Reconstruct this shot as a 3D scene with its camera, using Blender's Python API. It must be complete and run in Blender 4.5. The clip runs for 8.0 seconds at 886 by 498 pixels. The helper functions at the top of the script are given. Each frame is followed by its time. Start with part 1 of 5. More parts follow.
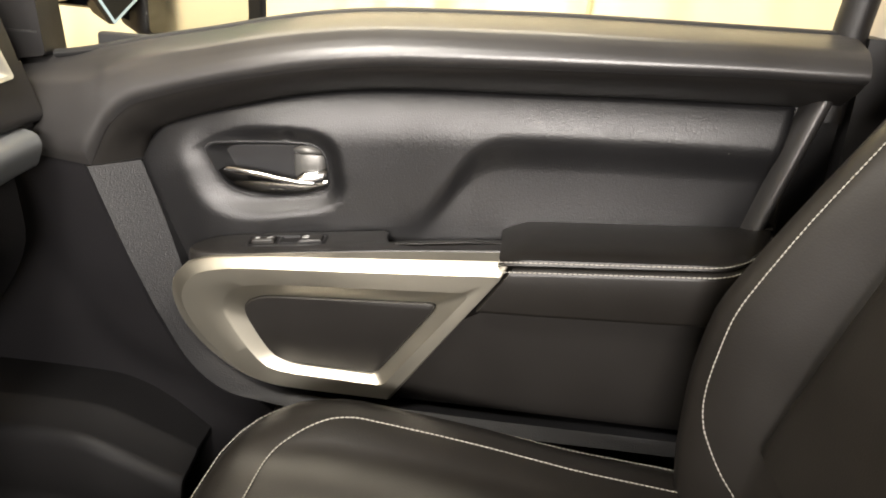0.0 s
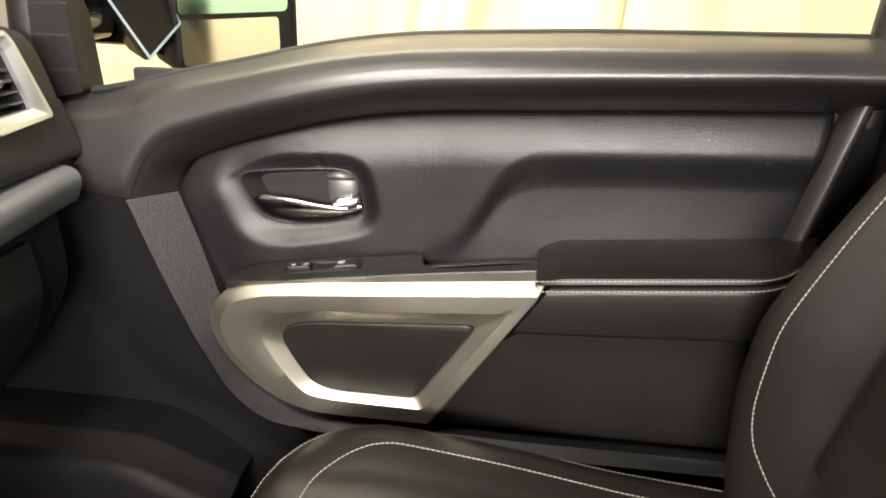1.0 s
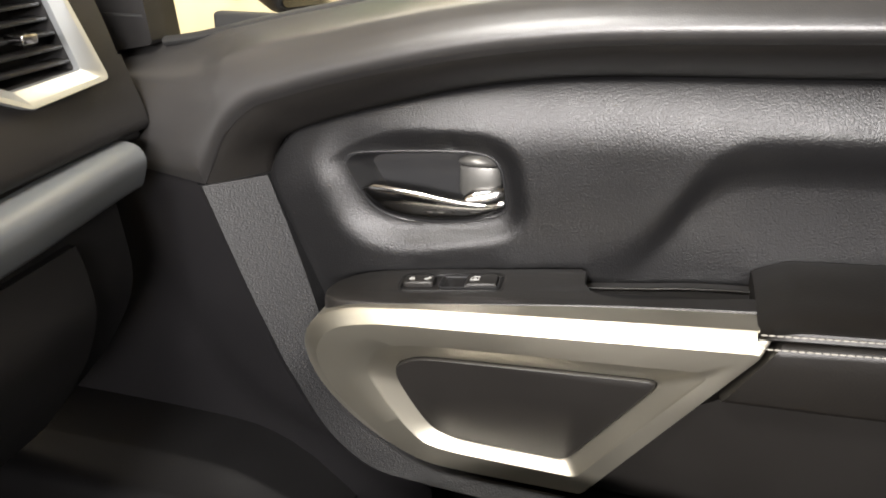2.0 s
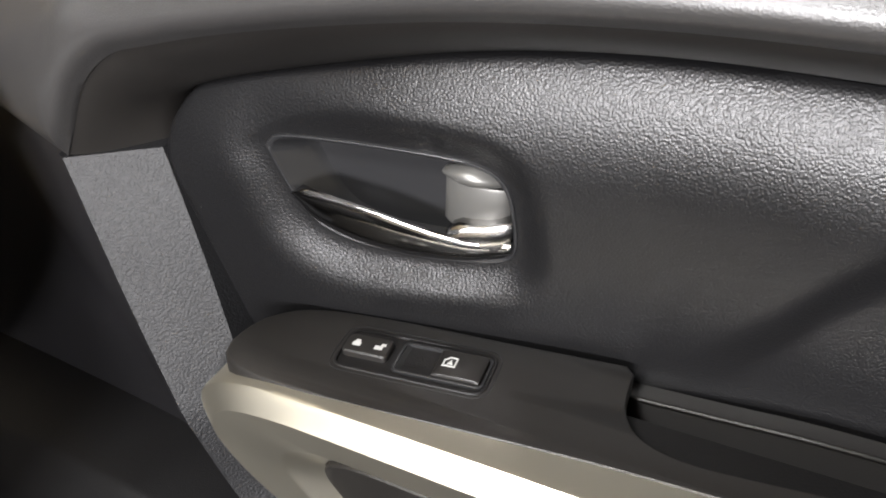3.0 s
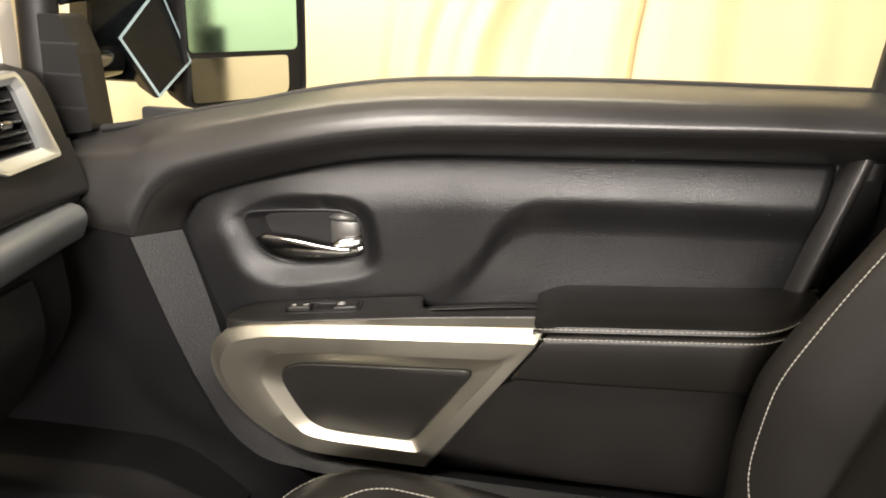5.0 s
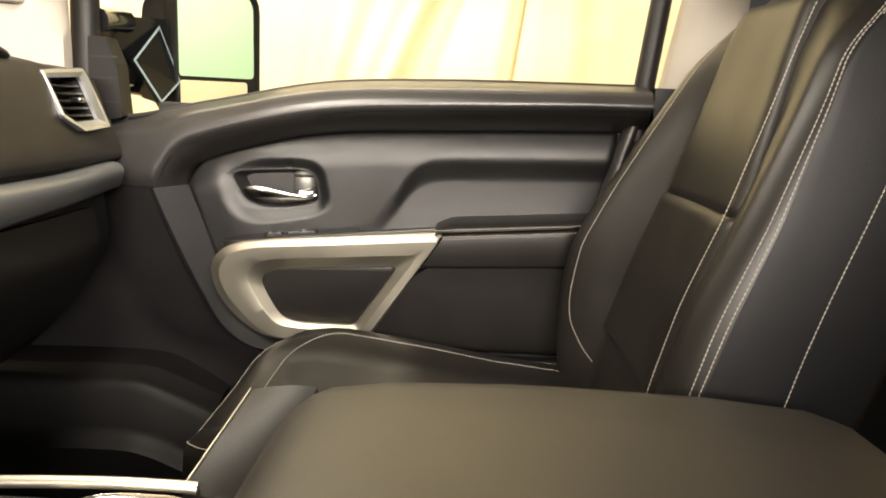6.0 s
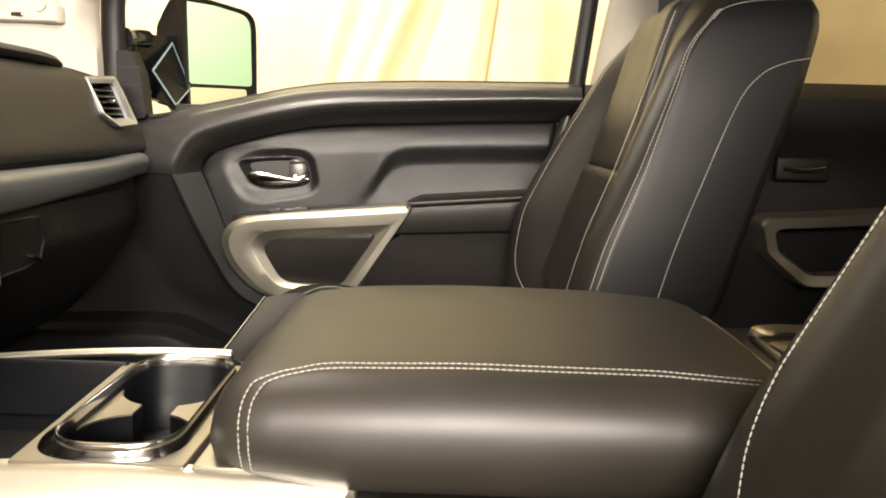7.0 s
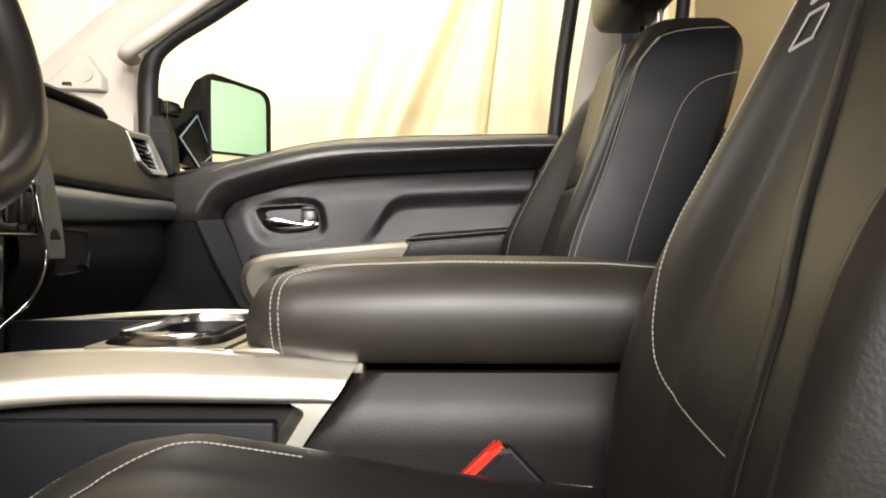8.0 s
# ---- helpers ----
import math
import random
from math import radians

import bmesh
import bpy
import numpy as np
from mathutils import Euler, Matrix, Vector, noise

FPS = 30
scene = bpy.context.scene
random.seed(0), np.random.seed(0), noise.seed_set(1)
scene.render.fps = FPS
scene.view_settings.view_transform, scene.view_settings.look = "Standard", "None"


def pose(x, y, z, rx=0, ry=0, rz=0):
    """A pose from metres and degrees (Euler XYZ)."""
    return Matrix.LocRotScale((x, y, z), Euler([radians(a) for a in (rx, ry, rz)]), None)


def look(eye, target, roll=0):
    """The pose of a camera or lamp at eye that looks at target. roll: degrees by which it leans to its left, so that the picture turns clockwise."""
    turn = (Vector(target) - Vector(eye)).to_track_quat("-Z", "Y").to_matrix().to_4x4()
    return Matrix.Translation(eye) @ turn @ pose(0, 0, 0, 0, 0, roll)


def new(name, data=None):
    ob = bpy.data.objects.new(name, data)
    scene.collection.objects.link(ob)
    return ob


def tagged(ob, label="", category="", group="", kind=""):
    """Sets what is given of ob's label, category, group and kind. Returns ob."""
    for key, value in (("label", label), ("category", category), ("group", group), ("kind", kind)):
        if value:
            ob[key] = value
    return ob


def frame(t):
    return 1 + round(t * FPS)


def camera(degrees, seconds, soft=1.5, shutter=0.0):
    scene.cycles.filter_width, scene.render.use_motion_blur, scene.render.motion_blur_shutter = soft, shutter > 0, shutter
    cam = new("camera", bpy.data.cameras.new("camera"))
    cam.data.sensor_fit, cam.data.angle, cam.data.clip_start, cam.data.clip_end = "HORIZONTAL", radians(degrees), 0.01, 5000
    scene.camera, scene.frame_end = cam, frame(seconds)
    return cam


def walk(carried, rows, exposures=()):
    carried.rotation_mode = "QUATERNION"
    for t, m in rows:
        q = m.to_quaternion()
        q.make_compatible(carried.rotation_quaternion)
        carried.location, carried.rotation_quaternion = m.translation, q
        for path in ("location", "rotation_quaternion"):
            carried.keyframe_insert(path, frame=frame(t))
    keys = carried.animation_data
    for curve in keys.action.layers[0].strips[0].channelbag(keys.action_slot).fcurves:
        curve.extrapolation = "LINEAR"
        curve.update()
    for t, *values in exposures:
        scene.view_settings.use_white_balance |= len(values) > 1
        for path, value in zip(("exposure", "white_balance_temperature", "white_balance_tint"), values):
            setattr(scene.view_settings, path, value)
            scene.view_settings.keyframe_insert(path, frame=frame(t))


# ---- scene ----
from mathutils.geometry import tessellate_polygon

cam = camera(58.0, 8.0, soft=1.9)
PATH = [
    (0, (0.356, -0.868, 0.85), (0.191, 0.996, 0.143), 4.1),
    (0.5, (0.352, -0.864, 0.847), (0.103, 1.0, 0.167), 2.7),
    (1, (0.358, -0.862, 0.847), (0.095, 1.008, 0.189), 1.3),
    (1.5, (0.337, -0.824, 0.84), (0.054, 1.052, 0.209), 1.7),
    (1.7, (0.293, -0.761, 0.831), (-0.079, 1.083, 0.153), 1.0),
    (2.8, (0.254, -0.309, 0.83), (-0.427, 1.173, -0.328), 1.1),
    (3, (0.249, -0.303, 0.83), (-0.44, 1.154, -0.354), 1.5),
    (3.5, (0.257, -0.311, 0.839), (-0.441, 1.123, -0.368), 1.9),
    (4, (0.283, -0.345, 0.855), (-0.419, 1.093, -0.344), 2.7),
    (4.5, (0.324, -0.618, 0.84), (-0.133, 1.202, 0.147), 5.2),
    (5, (0.371, -0.856, 0.871), (0.072, 1.027, 0.266), 2.0),
    (5.2, (0.385, -0.939, 0.896), (0.175, 0.949, 0.271), 1.2),
    (6.3, (0.381, -1.476, 0.711), (0.359, 0.503, 0.42), 2.9),
    (6.5, (0.41, -1.527, 0.727), (0.342, 0.444, 0.395), 2.6),
    (7, (0.428, -1.651, 0.704), (0.419, 0.325, 0.393), 1.5),
    (7.5, (0.429, -1.763, 0.637), (0.414, 0.231, 0.478), 1.6),
    (7.8, (0.444, -1.808, 0.579), (0.396, 0.19, 0.505), 0.6),
    (8, (0.448, -1.84, 0.526), (0.425, 0.159, 0.523), -0.0),
]
walk(cam, [(t, look(eye, target, lean)) for t, eye, target, lean in PATH],
     [(0, 0.95, 6500, 10), (1.5, 0.85, 6400, 10), (2.8, 1.05, 5950, 10), (4.0, 1.05, 5950, 10), (4.6, 0.65, 6400, 10), (5.2, 0.65, 6700, 10),
      (6.3, 0.6, 7050, 10), (6.6, 0.6, 7050, 10), (7.2, 0.45, 6800, 10), (8.0, 0.15, 6300, 10)])


# ---- world and lamps ----
world = bpy.data.worlds.new("world")
scene.world = world
world.use_nodes = True
world.node_tree.nodes["Background"].inputs[0].default_value = (1.0, 0.9, 0.75, 1)
world.node_tree.nodes["Background"].inputs[1].default_value = 0.15


def area_lamp(name, eye, target, power, size, size_y, color=(1, 0.93, 0.8)):
    lamp = bpy.data.lights.new(name, "AREA")
    lamp.shape, lamp.size, lamp.size_y, lamp.energy, lamp.color = "RECTANGLE", size, size_y, power, color
    ob = new(name, lamp)
    ob.matrix_world = look(eye, target)
    return ob


area_lamp("garage_lamp_curtain", (-0.35, 0.95, 2.5), (-0.15, 2.4, 0.9), 92, 2.0, 0.4, (1, 0.90, 0.71))
# unseen panel, stands in for the bright light from the driver's side
area_lamp("door_side_fill", (0.62, -3.5, 1.38), (0.32, -0.2, 0.62), 188, 2.1, 0.45, (1, 0.93, 0.87))
# added fill that brightens the rear wall, no lamp known there
area_lamp("rear_wall_fill", (4.2, -0.3, 2.4), (5.4, -0.3, 0.8), 70, 2.6, 0.4, (1, 0.96, 0.88))
# added fill through the windscreen opening, lifts the seat fronts
area_lamp("front_fill", (-2.6, 0.6, 2.3), (0.4, -0.4, 0.6), 8, 1.2, 0.6, (1, 0.87, 0.68))
# assumed overhead fill under the headliner, for the door and silver tops
area_lamp("cabin_fill", (0.00, -0.60, 1.300), (0.22, 0.10, 0.55), 12, 0.20, 0.30, (1, 0.94, 0.85))


# ---- materials ----
def material(name, color, rough=0.5, metal=0.0, grain=0.0, grain_scale=300.0, kind="noise", vary=0.25, spec=0.5, coat=0.0, wrinkle=0.0, dust=False):
    """A principled surface with large soft variation, fine grain in colour and gloss, and fine relief."""
    mat = bpy.data.materials.new(name)
    mat.use_nodes = True
    nt = mat.node_tree
    n, l = nt.nodes, nt.links
    p = n["Principled BSDF"]
    co = n.new("ShaderNodeTexCoord")
    big = n.new("ShaderNodeTexNoise")
    big.inputs["Scale"].default_value = 9.0
    big.inputs["Detail"].default_value = 4.0
    l.new(co.outputs["Object"], big.inputs["Vector"])
    ramp = n.new("ShaderNodeMix")
    ramp.data_type = "RGBA"
    ramp.inputs[6].default_value = (*[c * (1 - vary) for c in color], 1)
    ramp.inputs[7].default_value = (*[min(1, c * (1 + vary)) for c in color], 1)
    l.new(big.outputs["Fac"], ramp.inputs[0])
    l.new(ramp.outputs[2], p.inputs["Base Color"])
    fine = n.new("ShaderNodeTexVoronoi" if kind == "leather" else "ShaderNodeTexNoise")
    fine.inputs["Scale"].default_value = grain_scale
    if kind == "leather":
        wob = n.new("ShaderNodeTexNoise")
        wob.inputs["Scale"].default_value = grain_scale * 0.6
        mixv = n.new("ShaderNodeMix")
        mixv.data_type = "VECTOR"
        mixv.inputs[0].default_value = 0.0016
        l.new(co.outputs["Object"], wob.inputs["Vector"])
        l.new(co.outputs["Object"], mixv.inputs[4])
        l.new(wob.outputs["Color"], mixv.inputs[5])
        l.new(mixv.outputs[1], fine.inputs["Vector"])
        fine.feature = "SMOOTH_F1"
        fine.inputs["Smoothness"].default_value = 0.35
        out = fine.outputs["Distance"]
    else:
        fine.inputs["Detail"].default_value = 3.0
        l.new(co.outputs["Object"], fine.inputs["Vector"])
        out = fine.outputs["Fac"]
    rmap = n.new("ShaderNodeMapRange")
    rmap.inputs["To Min"].default_value = max(0.02, rough - 0.07)
    rmap.inputs["To Max"].default_value = min(1.0, rough + 0.09)
    l.new(big.outputs["Fac"], rmap.inputs["Value"])
    l.new(rmap.outputs["Result"], p.inputs["Roughness"])
    p.inputs["Metallic"].default_value = metal
    p.inputs["Specular IOR Level"].default_value = spec
    p.inputs["Coat Weight"].default_value = coat
    if grain > 0:
        b = n.new("ShaderNodeBump")
        b.inputs["Strength"].default_value = grain
        b.inputs["Distance"].default_value = 0.0009
        b.invert = kind == "leather"
        l.new(out, b.inputs["Height"])
        l.new(b.outputs["Normal"], p.inputs["Normal"])
        if wrinkle > 0:
            # soft creases under the fine grain
            crease = n.new("ShaderNodeTexNoise")
            crease.inputs["Scale"].default_value = 26.0
            crease.inputs["Detail"].default_value = 3.0
            crease.inputs["Distortion"].default_value = 0.2
            l.new(co.outputs["Object"], crease.inputs["Vector"])
            b2 = n.new("ShaderNodeBump")
            b2.inputs["Strength"].default_value = wrinkle
            b2.inputs["Distance"].default_value = 0.006
            l.new(crease.outputs["Fac"], b2.inputs["Height"])
            l.new(b2.outputs["Normal"], b.inputs["Normal"])
    if dust:
        # sparse pale specks
        speck = n.new("ShaderNodeTexVoronoi")
        speck.inputs["Scale"].default_value = 75.0
        l.new(co.outputs["Object"], speck.inputs["Vector"])
        near_ = n.new("ShaderNodeMapRange")
        near_.inputs["From Min"].default_value = 0.035
        near_.inputs["From Max"].default_value = 0.055
        near_.inputs["To Min"].default_value = 1.0
        near_.inputs["To Max"].default_value = 0.0
        l.new(speck.outputs["Distance"], near_.inputs["Value"])
        few = n.new("ShaderNodeMath")
        few.operation = "GREATER_THAN"
        few.inputs[1].default_value = 0.86
        l.new(speck.outputs["Color"], few.inputs[0])
        both = n.new("ShaderNodeMath")
        both.operation = "MULTIPLY"
        l.new(near_.outputs["Result"], both.inputs[0])
        l.new(few.outputs[0], both.inputs[1])
        tint = n.new("ShaderNodeMix")
        tint.data_type = "RGBA"
        tint.inputs[7].default_value = (0.30, 0.29, 0.27, 1)
        l.new(both.outputs[0], tint.inputs[0])
        l.new(ramp.outputs[2], tint.inputs[6])
        l.new(tint.outputs[2], p.inputs["Base Color"])
    return mat


LID = material("smooth_lid_leather", (0.0240, 0.0208, 0.0164), 0.47, grain=0.045, grain_scale=620, kind="leather", wrinkle=0.012, spec=0.75)
LEATHER = material("black_leather", (0.0094, 0.0082, 0.0070), 0.42, grain=0.09, grain_scale=520, kind="leather", wrinkle=0.035, spec=0.36)
SOFT = material("soft_leather_insert", (0.0060, 0.0059, 0.0063), 0.33, grain=0.22, grain_scale=760, kind="leather", spec=0.37, dust=True)
VINYL = material("blue_black_vinyl", (0.0050, 0.0052, 0.0062), 0.46, grain=0.12, grain_scale=700, kind="leather", spec=0.3)
DASH_SKIN = material("dash_skin", (0.0118, 0.0105, 0.0099), 0.5, grain=0.2, grain_scale=900, spec=0.35)
PLASTIC = material("grained_plastic", (0.027, 0.0258, 0.0254), 0.34, grain=0.20, grain_scale=900, spec=0.72, dust=True)
BAND = material("coarse_grained_plastic", (0.0095, 0.0095, 0.0103), 0.46, grain=0.33, grain_scale=620, kind="leather", spec=0.26)
SILL = material("matt_sill_plastic", (0.0056, 0.0054, 0.0058), 0.52, grain=0.3, grain_scale=900, spec=0.22)
KICK = material("grained_kick_plastic", (0.0100, 0.0095, 0.0106), 0.45, grain=0.3, grain_scale=900, spec=0.4)
DARK = material("dark_plastic", (0.0070, 0.0065, 0.0066), 0.48, grain=0.3, grain_scale=900, spec=0.34)
SMOOTH = material("smooth_warm_plastic", (0.0125, 0.0113, 0.0103), 0.42, grain=0.12, grain_scale=1500)
# satin silver with the blades' strong light put into a paler colour
BLADE = material("lightened_satin_silver", (0.86, 0.83, 0.74), 0.38, metal=1.0, grain=0.06, grain_scale=2500, vary=0.06)
SILVER = material("satin_silver", (0.56, 0.53, 0.445), 0.43, metal=1.0, grain=0.06, grain_scale=2500, vary=0.06)
VENT_SILVER = material("vent_silver", (0.50, 0.52, 0.535), 0.36, metal=0.9, vary=0.06)
DASH_SILVER = material("grey_dash_trim", (0.125, 0.132, 0.138), 0.34, metal=0.3, grain=0.05, grain_scale=2500, vary=0.08)
STACK_GREY = material("stack_grey", (0.105, 0.102, 0.092), 0.42, metal=0.4, vary=0.1)
BRIGHT_CHROME = material("bright_chrome", (0.80, 0.79, 0.77), 0.16, metal=1.0, vary=0.04)
CHROME = material("chrome", (0.31, 0.305, 0.30), 0.15, metal=1.0, vary=0.04)
SATIN = material("satin_grey", (0.125, 0.123, 0.117), 0.38, metal=0.6, vary=0.06)
RING = material("dark_ring_plastic", (0.016, 0.016, 0.017), 0.30, vary=0.08)
WELL = material("dark_satin_wall", (0.040, 0.040, 0.042), 0.32, metal=0.6, vary=0.08)
FOLD_TAN = material("fold_line_tan", (0.58, 0.44, 0.27), 0.9, vary=0.1)
DARK_GLASS = material("dark_glass_plate", (0.005, 0.006, 0.007), 0.22, spec=0.3)
GLOSS = material("gloss_black", (0.008, 0.008, 0.009), 0.10, coat=0.6)
BEIGE = material("pale_trim_cloth", (0.40, 0.365, 0.315), 0.8, grain=0.4, grain_scale=800, vary=0.08)
THREAD = material("pale_thread", (0.32, 0.305, 0.27), 0.8, vary=0.25)
CUP_SILVER = material("warm_satin_plate", (0.43, 0.40, 0.335), 0.42, metal=1.0, grain=0.05, grain_scale=2500, vary=0.08)
TRAY = material("blue_black_tray", (0.0036, 0.0041, 0.0058), 0.40, grain=0.15, grain_scale=1200, spec=0.22)
CLEAR_MIRROR = material("clear_mirror", (0.84, 0.84, 0.78), 0.03, metal=1.0, vary=0.02)
RED = material("red_plastic", (0.70, 0.04, 0.02), 0.4, vary=0.1)
RUBBER = material("black_rubber", (0.008, 0.008, 0.008), 0.6, grain=0.2, grain_scale=600)
CARPET = material("black_carpet", (0.007, 0.0068, 0.0068), 0.95, grain=1.0, grain_scale=700)
CURTAIN = material("cream_curtain", (0.80, 0.73, 0.54), 0.9, vary=0.06, grain=0.2, grain_scale=60)
CONCRETE = material("garage_concrete", (0.42, 0.36, 0.27), 0.85, grain=0.5, grain_scale=40)
WALL = material("garage_wall", (0.62, 0.55, 0.40), 0.9, grain=0.3, grain_scale=60, vary=0.1)
ICON = material("white_print", (0.45, 0.45, 0.44), 0.6, vary=0.05)
BELT = material("grey_webbing", (0.05, 0.06, 0.075), 0.8, grain=0.6, grain_scale=500)
MIRROR = material("mirror_glass", (0.50, 0.84, 0.77), 0.03, metal=1.0, vary=0.02)
PALE_EDGE = material("pale_blue_edge", (0.26, 0.34, 0.38), 0.3, vary=0.1)

GLASS = bpy.data.materials.new("window_glass")
GLASS.use_nodes = True
nt = GLASS.node_tree
nt.nodes.remove(nt.nodes["Principled BSDF"])
clear, gloss, fres, mixer = (nt.nodes.new(k) for k in ("ShaderNodeBsdfTransparent", "ShaderNodeBsdfGlossy", "ShaderNodeFresnel", "ShaderNodeMixShader"))
clear.inputs[0].default_value = (0.97, 0.975, 0.96, 1)
gloss.inputs["Roughness"].default_value = 0.02
fres.inputs[0].default_value = 1.06
nt.links.new(fres.outputs[0], mixer.inputs[0])
nt.links.new(clear.outputs[0], mixer.inputs[1])
nt.links.new(gloss.outputs[0], mixer.inputs[2])
nt.links.new(mixer.outputs[0], nt.nodes["Material Output"].inputs[0])


TINTED = GLASS.copy()
TINTED.name = "tinted_window_glass"
for node in TINTED.node_tree.nodes:
    if node.type == "BSDF_TRANSPARENT":
        node.inputs[0].default_value = (0.84, 0.82, 0.75, 1)


# ---- building helpers ----
def thing(name, at, label, category, group="", kind=""):
    ob = new(name)
    ob.location = at
    ob.empty_display_size = 0.05
    return tagged(ob, label, category, group, kind)


def mesh_of(name, verts, faces, mat, smooth=True, angle=None):
    me = bpy.data.meshes.new(name)
    me.from_pydata([tuple(map(float, v)) for v in verts], [], faces)
    me.materials.append(mat)
    bm = bmesh.new()
    bm.from_mesh(me)
    bmesh.ops.remove_doubles(bm, verts=bm.verts, dist=1e-6)
    bmesh.ops.recalc_face_normals(bm, faces=bm.faces)
    bm.to_mesh(me)
    bm.free()
    for f in me.polygons:
        f.use_smooth = smooth
    if smooth:
        me.set_sharp_from_angle(angle=radians(angle or 40))
    return me


def put(name, me, parent=None, label=""):
    ob = new(name, me)
    if parent is not None:
        ob.parent = parent
        if parent.type == "EMPTY":
            ob.matrix_parent_inverse = Matrix.Translation(-parent.location)
    if label:
        ob["label"] = label
    return ob


def part(name, bm, mat, parent, label="", smooth=True, angle=None):
    """One mesh under a thing or a part; bm is a bmesh, or (verts, faces)."""
    if isinstance(bm, tuple):
        me = mesh_of(name, bm[0], bm[1], mat, smooth, angle)
    else:
        me = bpy.data.meshes.new(name)
        bm.to_mesh(me)
        bm.free()
        me.materials.append(mat)
        for f in me.polygons:
            f.use_smooth = smooth
        if smooth:
            me.set_sharp_from_angle(angle=radians(angle or 40))
    return put(name, me, parent, label)


def catmull(pts, n):
    """n points evenly spread along a smooth curve through pts."""
    p = np.array(pts, float)
    p = np.vstack([2 * p[0] - p[1], p, 2 * p[-1] - p[-2]])
    out = []
    for i in range(1, len(p) - 2):
        for t in np.linspace(0, 1, 24, endpoint=False):
            a, b, c, d = p[i - 1], p[i], p[i + 1], p[i + 2]
            out.append(0.5 * (2 * b + (c - a) * t + (2 * a - 5 * b + 4 * c - d) * t * t + (3 * b - a - 3 * c + d) * t ** 3))
    out.append(p[-2])
    out = np.array(out)
    s = np.r_[0, np.cumsum(np.linalg.norm(np.diff(out, axis=0), axis=1))]
    q = np.linspace(0, s[-1], n)
    return np.stack([np.interp(q, s, out[:, k]) for k in range(out.shape[1])], 1)


def rounded(corners, radii, n=8):
    """A closed outline with rounded corners, n points at each."""
    out = []
    m = len(corners)
    for i in range(m):
        a, b, c = (np.array(corners[(i + k) % m], float) for k in (-1, 0, 1))
        u, v = a - b, c - b
        lu, lv = np.linalg.norm(u), np.linalg.norm(v)
        u, v = u / lu, v / lv
        half = math.acos(np.clip(u @ v, -1, 1)) / 2
        d = min(radii[i] / math.tan(half), lu * 0.48, lv * 0.48)
        p, q = b + u * d, b + v * d
        for t in np.linspace(0, 1, n):
            out.append((1 - t) ** 2 * p + 2 * t * (1 - t) * b + t * t * q)
    return np.array(out)


def sheet(P, back=(0, 0.01, 0)):
    """A grid of points as a sheet with thickness, its back moved by the vector back."""
    P = np.asarray(P, float)
    nu, nv = P.shape[:2]
    front = P.reshape(-1, 3)
    verts = np.vstack([front, front + np.array(back)])
    o = nu * nv
    f = []
    for i in range(nu - 1):
        for j in range(nv - 1):
            a, b, c, d = i * nv + j, i * nv + j + 1, (i + 1) * nv + j + 1, (i + 1) * nv + j
            f += [(a, b, c, d), (o + d, o + c, o + b, o + a)]
    for i in range(nu - 1):
        for j in (0, nv - 1):
            a, b = i * nv + j, (i + 1) * nv + j
            f.append((a, b, o + b, o + a))
    for j in range(nv - 1):
        for i in (0, nu - 1):
            a, b = i * nv + j, i * nv + j + 1
            f.append((a, b, o + b, o + a))
    return verts, f


def loft(loops, cap=(True, True), ring=True):
    """Closed outlines of equal length, joined one to the next."""
    n = len(loops[0])
    verts = np.vstack(loops)
    f = []
    for k in range(len(loops) - 1):
        for i in range(n if ring else n - 1):
            j = (i + 1) % n
            f.append((k * n + i, k * n + j, (k + 1) * n + j, (k + 1) * n + i))
    if cap[0]:
        f.append(tuple(range(n - 1, -1, -1)))
    if cap[1]:
        f.append(tuple(range((len(loops) - 1) * n, len(loops) * n)))
    return verts, f


def sweep(path, ru, rv=None, up=(0, 0, 1), n=12):
    """A tube with an oval section along a path; ru and rv: half widths, single or one a point."""
    path = np.asarray(path, float)
    m = len(path)
    ru = np.broadcast_to(np.asarray(ru, float), (m,))
    rv = ru if rv is None else np.broadcast_to(np.asarray(rv, float), (m,))
    tang = np.gradient(path, axis=0)
    loops = []
    for k in range(m):
        t = tang[k] / np.linalg.norm(tang[k])
        u = np.cross(t, np.array(up, float))
        if np.linalg.norm(u) < 1e-3:
            u = np.cross(t, (0.0, 1.0, 0.0))
        u /= np.linalg.norm(u)
        v = np.cross(u, t)
        a = np.linspace(0, 2 * np.pi, n, endpoint=False)
        loops.append(path[k] + np.outer(np.cos(a) * ru[k], u) + np.outer(np.sin(a) * rv[k], v))
    return loft(loops)


def box(lo, hi, bevel=0.004, seg=3):
    """A box between two corners with rounded edges."""
    bm = bmesh.new()
    bmesh.ops.create_cube(bm, size=1)
    lo, hi = np.array(lo, float), np.array(hi, float)
    for v in bm.verts:
        v.co = Vector((lo + hi) / 2 + np.array(v.co) * (hi - lo))
    if bevel:
        bmesh.ops.bevel(bm, geom=bm.edges[:], offset=bevel, segments=seg, affect="EDGES", profile=0.5)
    return bm


def prism(outline, fn_a, fn_b):
    """Two copies of an outline, placed by fn_a and fn_b, joined and capped."""
    return loft([np.array([fn_a(*p) for p in outline]), np.array([fn_b(*p) for p in outline])])


